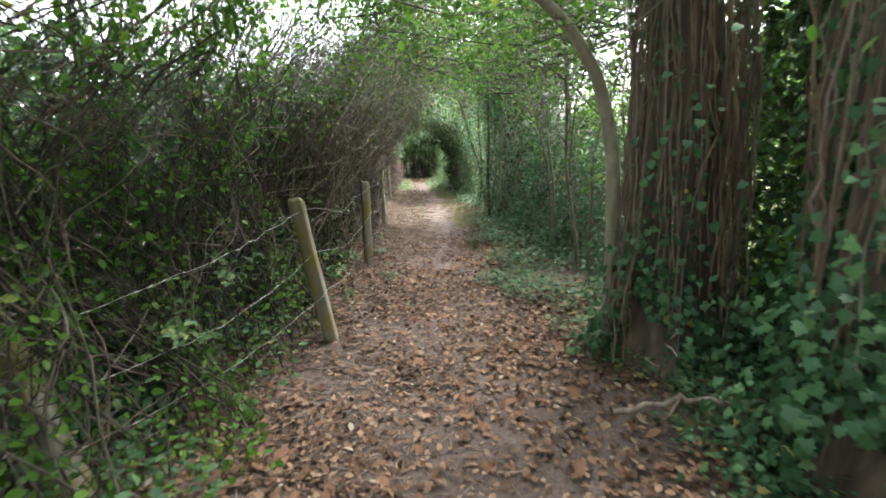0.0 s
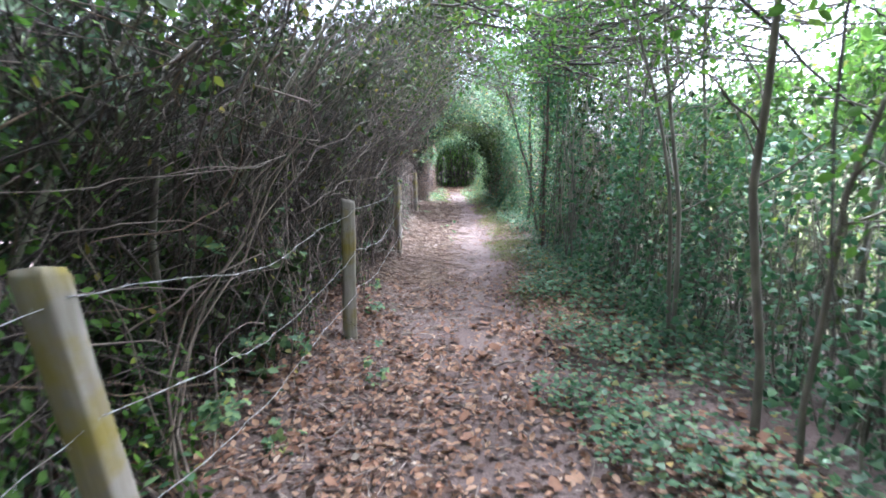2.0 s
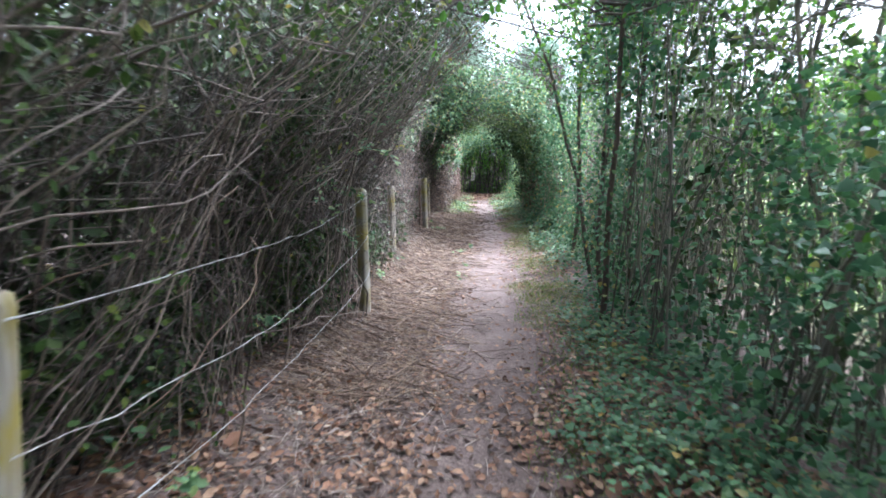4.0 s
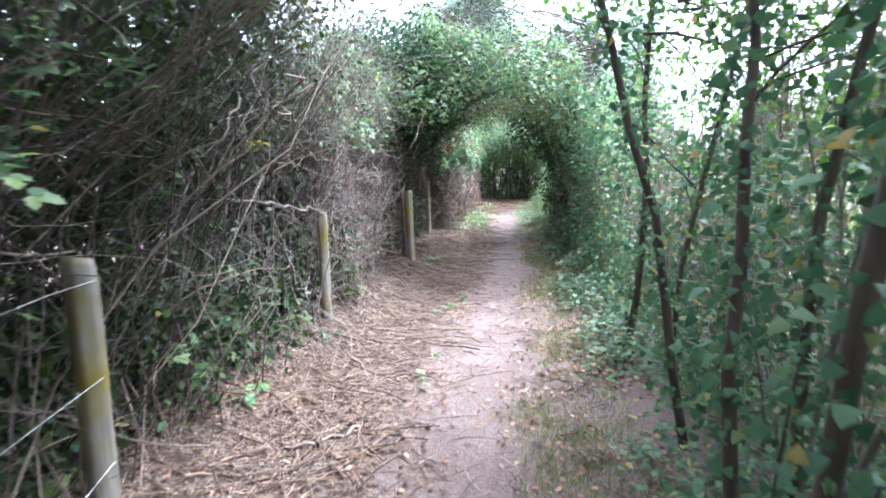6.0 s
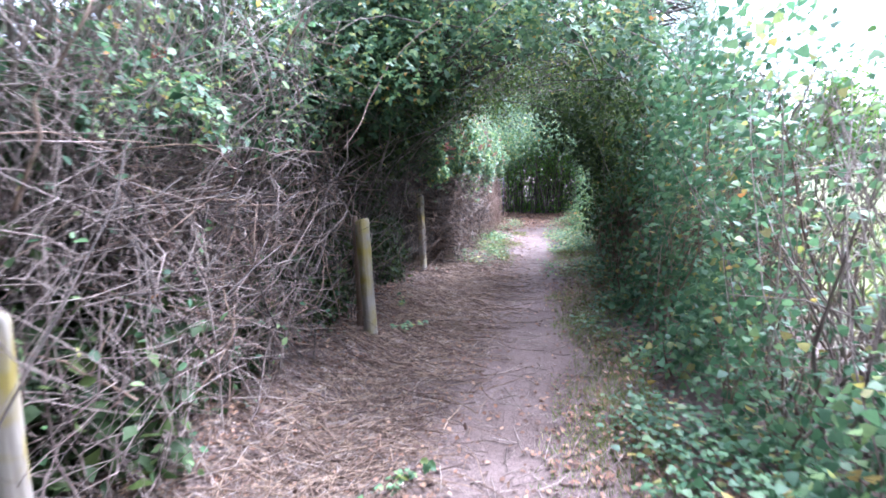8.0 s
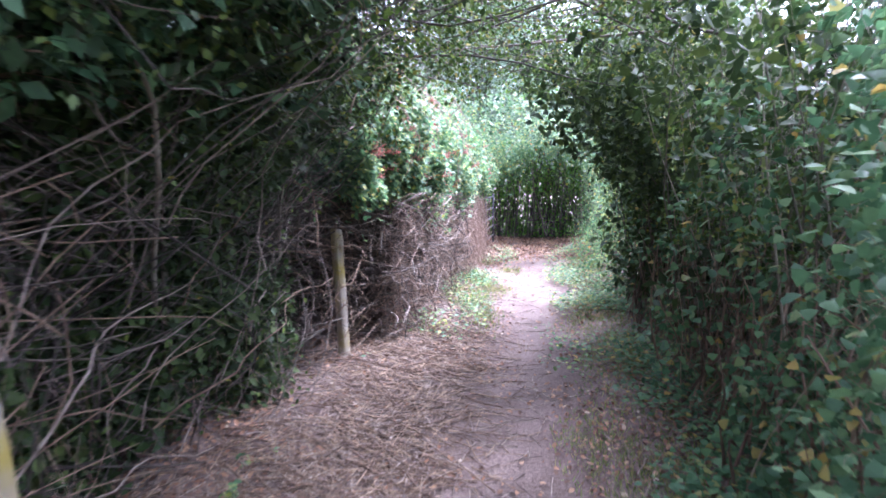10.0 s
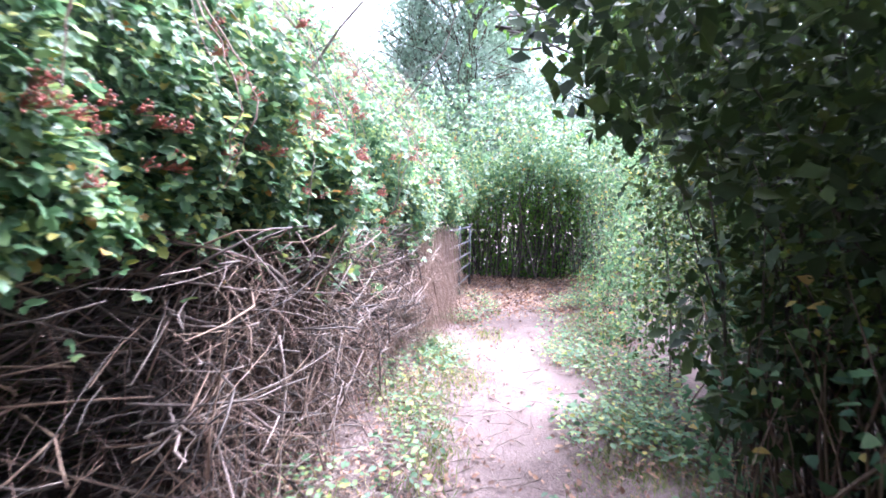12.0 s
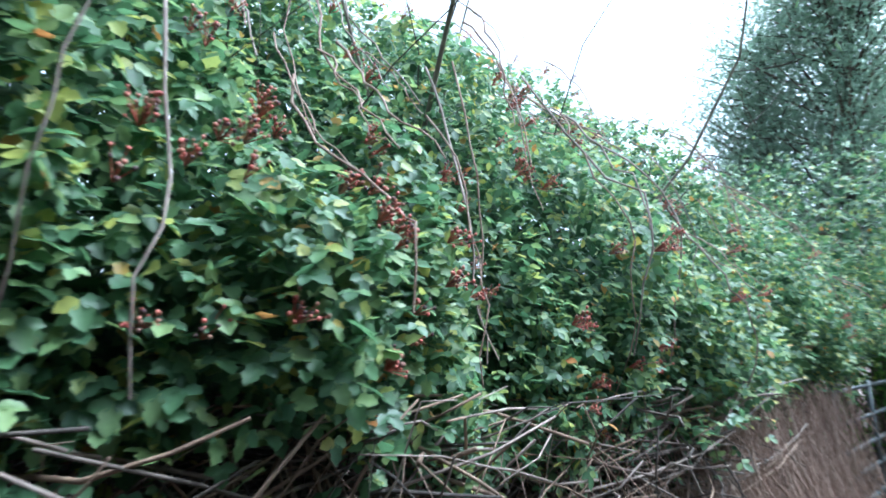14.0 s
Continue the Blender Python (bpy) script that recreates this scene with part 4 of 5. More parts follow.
# ---------------------------------------------------------------- bramble bank and arch
def bramble_bank(y0, y1, keys, n_leaves, n_canes, n_berries, label, near=2, lip=False):
    """Brambles over a bank; keys: rows (share up the slope, x, z) from lip to ridge."""
    place = (-1.4, (y0 + y1) / 2, 0.0)
    ob = thing("bramble_thicket", label, "bramble", place, "bramble thickets")

    def surf(y, s):
        c = lerp_keys(s, keys)
        lump = 0.10 * np.sin(2.9 * y + 7 * s) + 0.07 * np.sin(6.1 * y - 11 * s) + 0.05 * np.sin(13 * y + 5 * s)
        rise = np.interp(y, [18.2, 18.9, 19.6, 22, 24], [0.2, 0.2, 0.02, -0.04, 0.1]) * np.clip(1 - 3 * s, 0, 1) if lip else 0
        return np.column_stack([c[:, 0] + lump, y, c[:, 1] + 0.6 * lump + rise + 0.06 * np.sin(1.7 * y)])
    hh = Heap()
    k = n_leaves
    y, s = rng.uniform(y0, y1, k), rng.uniform(0, 1, k) ** 1.25
    pos = surf(y, s) - np.column_stack([rng.exponential(0.10, k), 0 * y, rng.exponential(0.05, k)]) + rng.normal(0, 0.02, (k, 3))
    o = np.tile((0.42, -0.15, 0.9), (k, 1))
    nor = unit(o + rng.normal(0, 0.36, (k, 3)))
    tip = unit(rng.normal(0, 0.6, (k, 3)) + (0.7, -0.1, -0.5))
    scatter(hh, (BRAMBLEFAR, BRAMBLEMID, BRAMBLE)[near], local(pos, place), tip, nor, 0.047 * rng.uniform(0.6, 1.25, k))
    tagged(part("foliage", hh.mesh("bramble_foliage", M_BRAMBLE), ob), kind="stuff")
    # filler leaves under the surface close sky gaps; interior shade is in their colour
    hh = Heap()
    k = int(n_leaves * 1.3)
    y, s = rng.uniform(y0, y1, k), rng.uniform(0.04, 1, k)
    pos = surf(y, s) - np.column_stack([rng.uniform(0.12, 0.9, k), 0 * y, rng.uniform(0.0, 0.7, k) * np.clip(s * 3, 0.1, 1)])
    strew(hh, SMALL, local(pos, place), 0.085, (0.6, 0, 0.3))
    tagged(part("light_block_foliage", hh.mesh("bramble_light_block", M_INNERSHADE), ob), kind="stuff")
    for _ in range(n_canes):
        s_hi, y_ = rng.uniform(0.35, 1.0), rng.uniform(y0, y1)
        ss = np.linspace(s_hi, max(0.0, s_hi - rng.uniform(0.15, 0.45)), 12)
        ph = surf(y_ + np.cumsum(rng.normal(0, 0.013, 12)), ss) + np.column_stack([np.full(12, 0.07), np.zeros(12), np.full(12, 0.04)]) + rng.normal(0, 0.005, (12, 3))
        hc = Heap()
        tubes(hc, local(ph, place)[None], taper([rng.uniform(0.003, 0.006)], 12, 0.5), 5)
        part("cane", hc.mesh("bramble_cane", M_CANE if rng.uniform() < 0.6 else M_PALETWIG, True), ob)
    # clusters of unripe and ripe berries
    ico = bmesh.new()
    bmesh.ops.create_icosphere(ico, subdivisions=1, radius=1.0)
    iv = np.array([v.co[:] for v in ico.verts])
    iff = np.array([[v.index for v in f.verts] for f in ico.faces])
    ico.free()
    for _ in range(n_berries):
        y_, s_ = rng.uniform(y0, y1), rng.uniform(0.02, 0.9)
        c = surf(np.array([y_]), np.array([s_]))[0] + (0.05, 0, 0.03)
        hb = Heap()
        m_ = rng.integers(9, 24)
        cen = c + rng.normal(0, 0.015, (m_, 3))
        for q in cen:
            hb.add(local(q + iv * rng.uniform(0.0032, 0.0055) * (1, 1, 1.15), place), [iff])
        st = np.stack([np.tile(c - (0.05, 0, 0.02), (m_, 1)), cen], 1)
        tubes(hb, local(st, place), np.full((m_, 2), 0.0012), 3)
        part("berry_cluster", hb.mesh("berries", M_BERRY), ob)
    return ob


BANK = [(0.0, -0.58, 1.22), (0.12, -0.5, 1.55), (0.28, -0.58, 1.9), (0.45, -0.85, 2.4), (0.65, -1.3, 2.95), (0.85, -1.9, 3.5), (1.0, -2.7, 3.9)]
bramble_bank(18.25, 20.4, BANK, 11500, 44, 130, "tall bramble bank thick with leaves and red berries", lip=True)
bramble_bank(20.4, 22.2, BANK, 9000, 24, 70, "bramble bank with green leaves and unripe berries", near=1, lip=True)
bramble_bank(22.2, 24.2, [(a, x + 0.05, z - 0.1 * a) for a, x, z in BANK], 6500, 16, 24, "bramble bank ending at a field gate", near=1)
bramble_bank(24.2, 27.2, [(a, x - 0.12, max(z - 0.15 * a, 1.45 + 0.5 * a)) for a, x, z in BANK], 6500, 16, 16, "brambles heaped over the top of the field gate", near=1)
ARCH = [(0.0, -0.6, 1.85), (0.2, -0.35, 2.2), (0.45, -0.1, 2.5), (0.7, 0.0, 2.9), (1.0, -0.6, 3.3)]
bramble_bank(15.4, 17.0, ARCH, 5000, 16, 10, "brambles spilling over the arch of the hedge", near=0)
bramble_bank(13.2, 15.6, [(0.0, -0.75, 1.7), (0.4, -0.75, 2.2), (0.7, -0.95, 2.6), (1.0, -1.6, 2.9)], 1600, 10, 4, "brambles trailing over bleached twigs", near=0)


def bramble_arch(y0, y1, keys, n_leaves, n_canes, label):
    """Brambles that span the path; keys: rows (x, underside, top)."""
    xs = [k[0] for k in keys]
    place = (xs[0], (y0 + y1) / 2, keys[0][1])
    ob = thing("bramble_arch", label, "bramble", place, "bramble arches over the path")

    def inside(k, power):
        x = rng.uniform(xs[0], xs[-1], k)
        c = lerp_keys(x, keys)
        f = rng.uniform(0, 1, k)
        lump = 0.12 * np.sin(5 * x + 3 * f) + 0.08 * np.sin(11 * x - 7 * f)
        y = y0 + (y1 - y0) * (0.35 * f ** 1.5 + 0.65 * rng.uniform(0, 1, k) ** power) + lump
        return np.column_stack([x, y, c[:, 0] + (c[:, 1] - c[:, 0]) * f + 0.5 * lump + rng.normal(0, 0.09, k)])
    pos = inside(n_leaves, 2.2)
    pos = pos[off_path(pos)]
    k = len(pos)
    hh = Heap()
    scatter(hh, BRAMBLEMID, local(pos, place), unit(rng.normal(0, 0.6, (k, 3)) + (0.2, -0.6, -0.5)), unit((0.1, -0.45, 0.85) + rng.normal(0, 0.36, (k, 3))), 0.05 * rng.uniform(0.6, 1.25, k))
    tagged(part("foliage", hh.mesh("arch_foliage", M_BRAMBLE), ob), kind="stuff")
    # darker-coloured filler leaves behind the front ones, painted as the arch's inner shade
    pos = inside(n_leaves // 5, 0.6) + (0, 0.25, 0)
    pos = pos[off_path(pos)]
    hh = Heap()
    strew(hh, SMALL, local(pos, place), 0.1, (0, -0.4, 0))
    tagged(part("light_block_foliage", hh.mesh("arch_light_block", M_INNERSHADE), ob), kind="stuff")
    for s_ in inside(n_canes, 1.5):
        ph = wander(s_[None], np.array([(rng.normal(0, 0.5), rng.normal(-0.3, 0.3), rng.normal(-0.2, 0.6))]), [rng.uniform(0.4, 1.1)], 10, 0.14, 0.14)
        if off_path(ph).all():
            hc = Heap()
            tubes(hc, local(ph, place), taper([rng.uniform(0.003, 0.006)], 10, 0.4), 5)
            part("cane", hc.mesh("arch_cane", M_CANE if rng.uniform() < 0.7 else M_PALETWIG, True), ob)


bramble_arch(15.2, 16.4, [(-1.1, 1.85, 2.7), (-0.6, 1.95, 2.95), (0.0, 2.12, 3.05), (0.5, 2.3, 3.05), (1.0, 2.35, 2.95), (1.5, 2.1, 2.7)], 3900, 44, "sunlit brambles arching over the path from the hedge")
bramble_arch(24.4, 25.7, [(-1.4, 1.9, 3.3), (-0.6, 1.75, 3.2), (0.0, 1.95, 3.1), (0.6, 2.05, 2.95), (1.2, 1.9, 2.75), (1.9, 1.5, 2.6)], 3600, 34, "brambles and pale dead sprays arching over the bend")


# ---------------------------------------------------------------- heaps of cut sticks under the brambles
def stick_heap(y0, y1, x0, x1, z1, n_parts, n_rest, label, mat, zmin=0.0, n_stalks=700):
    place = ((x0 + x1) / 2, (y0 + y1) / 2, float(ground_z((x0 + x1) / 2, (y0 + y1) / 2)))
    ob = thing("stick_heap", label, "brushwood", place, "heaps of cut sticks")

    def paths(k, face):
        y = rng.uniform(y0, y1, k)
        z = zmin + (z1 - zmin) * rng.uniform(0.02, 1, k) ** 0.8
        x = (x1 - rng.exponential(0.10, k) if face else rng.uniform(x0, x1, k)) - 0.25 * (z / z1) * 0
        d = np.column_stack([rng.normal(0.3, 0.55, k), rng.normal(0, 0.9, k), rng.normal(0, 0.38, k)])
        ph = wander(np.column_stack([x, y, z]) - unit(d) * 0.25, d, rng.uniform(0.45, 1.25, k), 5, 0.11)
        over = ph[..., 0] - (x1 + 0.12)
        ph[..., 0] -= np.maximum(over, 0) * 0.8
        ph[..., 2] = np.clip(ph[..., 2], 0.03, z1 + 0.05)
        return ph
    for q in paths(n_parts, True):
        hs = Heap()
        c = q.mean(0)
        tubes(hs, local(q, c)[None], taper([rng.uniform(0.0025, 0.0068)], 5, 0.5), 5, True)
        o = part("stick", hs.mesh("stick", M_VINE if mat is M_PALETWIG and rng.uniform() < 0.58 else mat), ob)
        o.location = Vector(c) - Vector(place)
    hs = Heap()
    tubes(hs, local(paths(n_rest, False), place), taper(rng.uniform(0.002, 0.007, n_rest), 5, 0.6), 4, True)
    tagged(part("sticks_inside", hs.mesh("heap_sticks", M_TWIG), ob), kind="stuff")
    hs = Heap()
    k = n_stalks
    s = np.column_stack([rng.uniform(x1 - 0.25, x1 + 0.05, k), rng.uniform(y0, y1, k), rng.uniform(0.2, z1, k)])
    ph = wander(s, np.column_stack([rng.normal(0.2, 0.3, k), rng.normal(0, 0.4, k), rng.normal(-0.6, 0.4, k)]), rng.uniform(0.15, 0.5, k), 4, 0.2, 0.2)
    ph[..., 2] = np.maximum(ph[..., 2], 0.03)
    tubes(hs, local(ph, place), taper(rng.uniform(0.001, 0.0025, k), 4, 0.5), 3)
    tagged(part("stalk_mass", hs.mesh("heap_stalks", M_STRAW), ob), kind="stuff")
    return ob


CUTS = "heap of cut bleached sticks piled against the fence"
stick_heap(17.95, 19.1, -1.9, -0.86, 1.45, 48, 200, "sparse reddish sticks in a dark hollow under brambles", M_VINE, n_stalks=150)
stick_heap(18.9, 20.3, -1.9, -0.6, 1.3, 260, 900, CUTS, M_PALETWIG)
stick_heap(20.2, 22.4, -1.9, -0.58, 1.25, 260, 800, CUTS, M_PALETWIG)
stick_heap(16.2, 18.2, -1.6, -1.02, 0.8, 34, 60, "dark tangle of sticks under the thorn shrub", M_TWIG, n_stalks=60)
stick_heap(13.4, 15.0, -1.5, -0.88, 1.5, 160, 500, "bleached brushwood spilling through the wire fence", M_PALETWIG, 0.3)
stick_heap(15.0, 16.2, -1.5, -0.85, 1.9, 70, 200, "broken reddish sticks hanging in the hedge", M_VINE, 0.3, 120)

# curtain of dead stalks at the end of the bank
curtain = thing("stalk_curtain", "hanging curtain of dry brown stalks below the brambles", "dead stalks", (-0.6, 23.1, 0.0))
hh = Heap()
k = 2400
s = np.column_stack([rng.normal(-0.62, 0.1, k), rng.uniform(22.0, 24.5, k), rng.uniform(0.3, 1.25, k)])
ph = wander(s, np.column_stack([rng.normal(0.1, 0.2, k), rng.normal(0, 0.2, k), -np.ones(k)]), rng.uniform(0.2, 0.6, k), 4, 0.15, 0.1)
ph[..., 2] = np.maximum(ph[..., 2], 0.02)
tubes(hh, local(ph, curtain.location), taper(rng.uniform(0.0015, 0.003, k), 4, 0.5), 3)
tagged(part("stalk_mass", hh.mesh("curtain_stalks", M_STRAW), curtain), kind="stuff")

# ---------------------------------------------------------------- field gate at the bend
gate = thing("metal_gate", "galvanised tubular field gate, closed, beside the bend", "gate", (-0.68, 24.6, 0.0))
for nm, a, c, r in ([("rail", (0, 0, z), (0.02, 2.5, z), 0.017) for z in (0.2, 0.42, 0.62, 0.84, 1.1)] +
                    [("upright", (0.02 * s, 2.5 * s, 0.0), (0.02 * s, 2.5 * s, 1.15), 0.022) for s in (0, 0.5, 1)]):
    hh = Heap()
    tubes(hh, np.array([[a, tuple((np.array(a) + c) / 2), c]]), np.full((1, 3), r), 8, True)
    part(nm, hh.mesh("gate_" + nm, M_GATE, False), gate)

# hedge that closes the bend
def back_hedge(x0, x1, y, z1, label):
    place = ((x0 + x1) / 2, y, 0.0)
    ob = thing("back_hedge", label, "hedge", place, "hedges round the bend")
    hh = Heap()
    k = 150
    s = np.column_stack([rng.uniform(x0, x1, k), y + rng.uniform(0, 0.8, k), np.zeros(k)])
    ph = wander(s, np.column_stack([rng.normal(0, 0.12, k), rng.normal(0, 0.1, k), np.ones(k)]), rng.uniform(0.6, 1, k) * z1, 7, 0.07)
    tubes(hh, local(ph, place), taper(rng.uniform(0.006, 0.018, k), 7, 0.4), 4)
    tagged(part("stemwork", hh.mesh("back_stems", M_TWIG), ob), kind="stuff")
    hh = Heap()
    k = 6500
    z = rng.uniform(0.05, z1, k)
    pos = np.column_stack([rng.uniform(x0, x1, k), y + rng.exponential(0.35, k) + 0.15 * np.sin(3 * z) + 0.1 * np.sin(2.6 * rng.uniform(x0, x1, k)), z])
    strew(hh, OVAL, local(pos, place), 0.075, (0, -0.4, 0))
    tagged(part("foliage", hh.mesh("back_foliage", M_HAZEL), ob), kind="stuff")
    # leaves added behind the hedge front to close bright gaps
    hh = Heap()
    k = 1700
    pos = np.column_stack([rng.uniform(x0, x1, k), y + rng.uniform(0.5, 1.8, k), rng.uniform(0, z1, k) * rng.uniform(0.2, 1, k)])
    strew(hh, SMALL, local(pos, place), 0.13, (0, -0.4, 0))
    tagged(part("light_block_foliage", hh.mesh("back_light_block", M_HAZEL), ob), kind="stuff")
    hh = Heap()
    k = 3000
    bx = rng.uniform(x0, x1, k)
    bz = z1 - 0.25 + 0.2 * np.sin(2.3 * bx) + 0.14 * np.sin(5.1 * bx) + rng.normal(0, 0.28, k)
    pos = np.column_stack([bx, y - 0.35 + rng.normal(0, 0.4, k), bz])
    strew(hh, BRAMBLEFAR, local(pos, place), 0.075, (0, -0.4, 0.3))
    tagged(part("bramble_top", hh.mesh("back_bramble", M_BRAMBLE), ob), kind="stuff")


back_hedge(-3.4, -1.0, 28.6, 2.6, "dark leafy hedge with brambles over its top")
back_hedge(-1.0, 1.0, 28.3, 2.5, "dark leafy hedge with brambles over its top")
back_hedge(1.0, 3.2, 28.0, 2.5, "dark leafy hedge with brambles over its top")


# ---------------------------------------------------------------- trees in the distance
def far_tree(x, y, height, width, n_leaves, leaf, label, mat, low=0.25, group="trees beyond the hedge"):
    place = (x, y, -0.05)
    ob = thing("tree", label, "tree", place, group)
    hh = Heap()
    ph = wander(np.zeros((1, 3)), np.array([[0.02, 0.02, 1.0]]), [height * 0.9], 10, 0.05)
    tubes(hh, ph, taper([height * 0.014], 10, 0.2), 8)
    part("trunk", hh.mesh("far_trunk", M_BARK, True), ob)
    hh = Heap()
    k = 60 + n_leaves // 150
    at = rng.uniform(low, 0.95, k)
    pt = np.stack([np.interp(at * 9, np.arange(10), ph[0, :, c]) for c in range(3)], 1)
    reach = width * rng.uniform(0.55, 1.15, k) * np.sqrt(np.clip(1.05 - ((at - 0.5) / 0.55) ** 2, 0.05, 1))
    d = np.column_stack([rng.normal(0, 1, k), rng.normal(0, 1, k), rng.uniform(0.2, 1.2, k)])
    limbs = wander(pt, d, reach, 6, 0.15)
    tubes(hh, limbs, taper(np.full(k, height * 0.0035), 6, 0.2), 3)
    part("limbwork", hh.mesh("far_limbs", M_BARK), ob)
    hh = Heap()
    pick, node = rng.integers(0, k, n_leaves), rng.integers(1, 6, n_leaves)
    pos = limbs[pick, node] + rng.normal(0, width * 0.13, (n_leaves, 3)) * (1, 1, 1.3)
    strew(hh, NARROW if mat is M_WILLOW else SMALL, pos, leaf)
    tagged(part("crown", hh.mesh("far_crown", mat), ob), kind="stuff")


WILLOW = "tall grey-green willow behind the hedge, paled for haze"
far_tree(-2.9, 31.2, 8.4, 1.7, 22000, 0.13, WILLOW, M_WILLOW, 0.3)
far_tree(-1.3, 30.8, 10.0, 2.1, 30000, 0.13, WILLOW, M_WILLOW, 0.25)
far_tree(0.2, 31.8, 7.6, 2.0, 18000, 0.15, WILLOW, M_WILLOW, 0.3)
far_tree(2.9, 31.4, 7.4, 2.0, 16000, 0.15, WILLOW, M_WILLOW, 0.3)
far_tree(1.7, 30.2, 6.6, 1.8, 12000, 0.15, WILLOW, M_WILLOW, 0.2)
far_tree(4.6, 29.0, 7.2, 1.9, 12000, 0.15, "leafy tree behind the bend", M_WILLOW, 0.15)
far_tree(-4.6, 31.5, 3.6, 1.9, 5000, 0.13, "low leafy tree beyond the gate", M_HAZEL, 0.1)
for q in range(10):
    far_tree(14 + rng.uniform(0, 10), -8 + q * 6.5 + rng.uniform(-2, 2), rng.uniform(6, 9), 2.8, 2200, 0.42, "distant leafy tree across the field", M_HAZEL, group="trees across the field")
for q in range(9):
    far_tree(-9 - rng.uniform(0, 6), -8 + q * 5.0 + rng.uniform(-2, 2), rng.uniform(3.5, 4.6), 2.2, 1800, 0.36, "low leafy tree beyond the hedge", M_HAZEL, 0.1, group="low trees beyond the hedge")
for q in range(5):
    far_tree(-6 + q * 3.5, -11 - rng.uniform(0, 3), rng.uniform(6, 8), 2.6, 2200, 0.4, "leafy tree where the path begins", M_HAZEL, 0.1, group="trees where the path begins")
# woods on the horizon
hh = Heap()
k = 16000
a = rng.uniform(0, 2 * np.pi, k)
r = rng.uniform(70, 110, k)
pos = np.column_stack([r * np.cos(a), r * np.sin(a), rng.uniform(0, 1, k) * (7 + 3 * np.sin(a * 9) + 2 * np.sin(a * 23))])
strew(hh, SMALL, pos, 2.0)
tagged(new("far_woods", hh.mesh("far_woods", M_DARK)), "distant line of dark woods", "woods", kind="stuff")


# ---------------------------------------------------------------- low growth and litter
def low_cover(name, label, category, n, region, shape, size, mat, lift=0.05, density=None, upright=False):
    x0, x1, y0, y1 = region
    x, y = rng.uniform(x0, x1, n), rng.uniform(y0, y1, n)
    if density:
        keep = rng.uniform(0, 1, n) < density(x, y)
        x, y = x[keep], y[keep]
    k = len(x)
    z = ground_z(x, y) + rng.uniform(0.2, 1, k) * lift
    hh = Heap()
    if upright:
        tip = unit(np.column_stack([rng.normal(0, 0.45, k), rng.normal(0, 0.45, k), np.ones(k)]))
        scatter(hh, shape, np.column_stack([x, y, ground_z(x, y) - 0.005]), tip, unit(rng.normal(0, 1, (k, 3)) * (1, 1, 0.1)), size * rng.uniform(0.5, 1.3, k))
    else:
        nor = unit(UP + rng.normal(0, 0.33, (k, 3)))
        scatter(hh, shape, np.column_stack([x, y, z]), unit(rng.normal(0, 1, (k, 3)) * (1, 1, 0.15)), nor, size * rng.uniform(0.5, 1.25, k))
    return tagged(new(name, hh.mesh(name, mat)), label, category, kind="stuff")


def patch(f1, f2, ph, lo):
    return lambda x, y: np.clip((np.sin(f1 * x + 1.3 * y + ph) + np.sin(f2 * y - 2.0 * x + ph) + np.sin(5.3 * x + 4.1 * y)) * 0.4 + lo, 0, 1)


def fade(v, lo, hi, soft):
    return np.clip((v - lo) / soft, 0, 1) * np.clip((hi - v) / soft, 0, 1)


def ivy_edge(x, y):
    edge = np.interp(y, [2, 4.2, 5, 8, 10, 12, 16, 20], [1.15, 1.1, 0.8, 0.85, 1.15, 1.25, 1.1, 1.2]) + 0.1 * np.sin(3 * y) + 0.06 * np.sin(7.3 * y)
    return np.clip((x - edge) / 0.25, 0, 1) * np.clip(patch(2.1, 1.7, 0.4, 0.75)(x, y), 0.12, 1)


low_cover("ground_ivy", "carpet of green ivy along the path edge", "ivy", 65000, (0.7, 2.4, 1.2, 20.5), IVYFAR, 0.04, M_IVYLOW, 0.16, ivy_edge)
low_cover("verge_grass", "short yellowing grass beside the trodden path", "grass", 90000, (0.6, 1.45, 7.0, 24.5), BLADE, 0.044, M_GRASS, 0, lambda x, y: np.clip((x - 0.82 - 0.08 * np.sin(2.1 * y) - 0.05 * np.sin(5.3 * y)) / 0.25, 0, 1) * np.clip(patch(4.7, 3.2, 1.0, 0.75)(x, y), 0.4, 1), True)
low_cover("clearing_grass", "tufts of bright grass and weeds in the clearing", "grass", 16000, (-0.7, 0.4, 18.8, 24.8), BLADE, 0.07, M_GRASS, 0, lambda x, y: fade(x, -0.7, 0.28, 0.25) * fade(y, 19.0, 24.6, 1.2) * patch(5.1, 3.9, 0.2, 0.35)(x, y), True)
low_cover("clearing_weeds", "low leafy weeds in the sunlit clearing", "weeds", 28000, (-0.7, 1.6, 18.0, 26.0), OVAL, 0.045, M_BRAMBLE, 0.16, lambda x, y: np.clip((np.abs(x - 0.35) - 0.22) / 0.25, 0, 1) * np.where(x > 0.35, 1.0, 0.6) * fade(y, 18.2, 26, 1.0) * patch(4.1, 2.9, 0.2, 0.4)(x, y))
low_cover("bank_herbs", "nettles and small green herbs under the fence", "herbs", 9000, (-1.8, -0.68, 0.5, 16.0), OVAL, 0.055, M_IVYLOW, 0.45, lambda x, y: np.clip(patch(2.3, 2.9, 2.0, 0.4)(x, y), 0, 1) * np.interp(y, [0, 4, 7, 16], [1, 0.9, 0.35, 0.25]))
low_cover("field_grass", "rough pale grass of the open field", "grass", 9000, (2.9, 9.0, -3.0, 27.0), BLADE, 0.28, M_GRASS, 0, None, True)
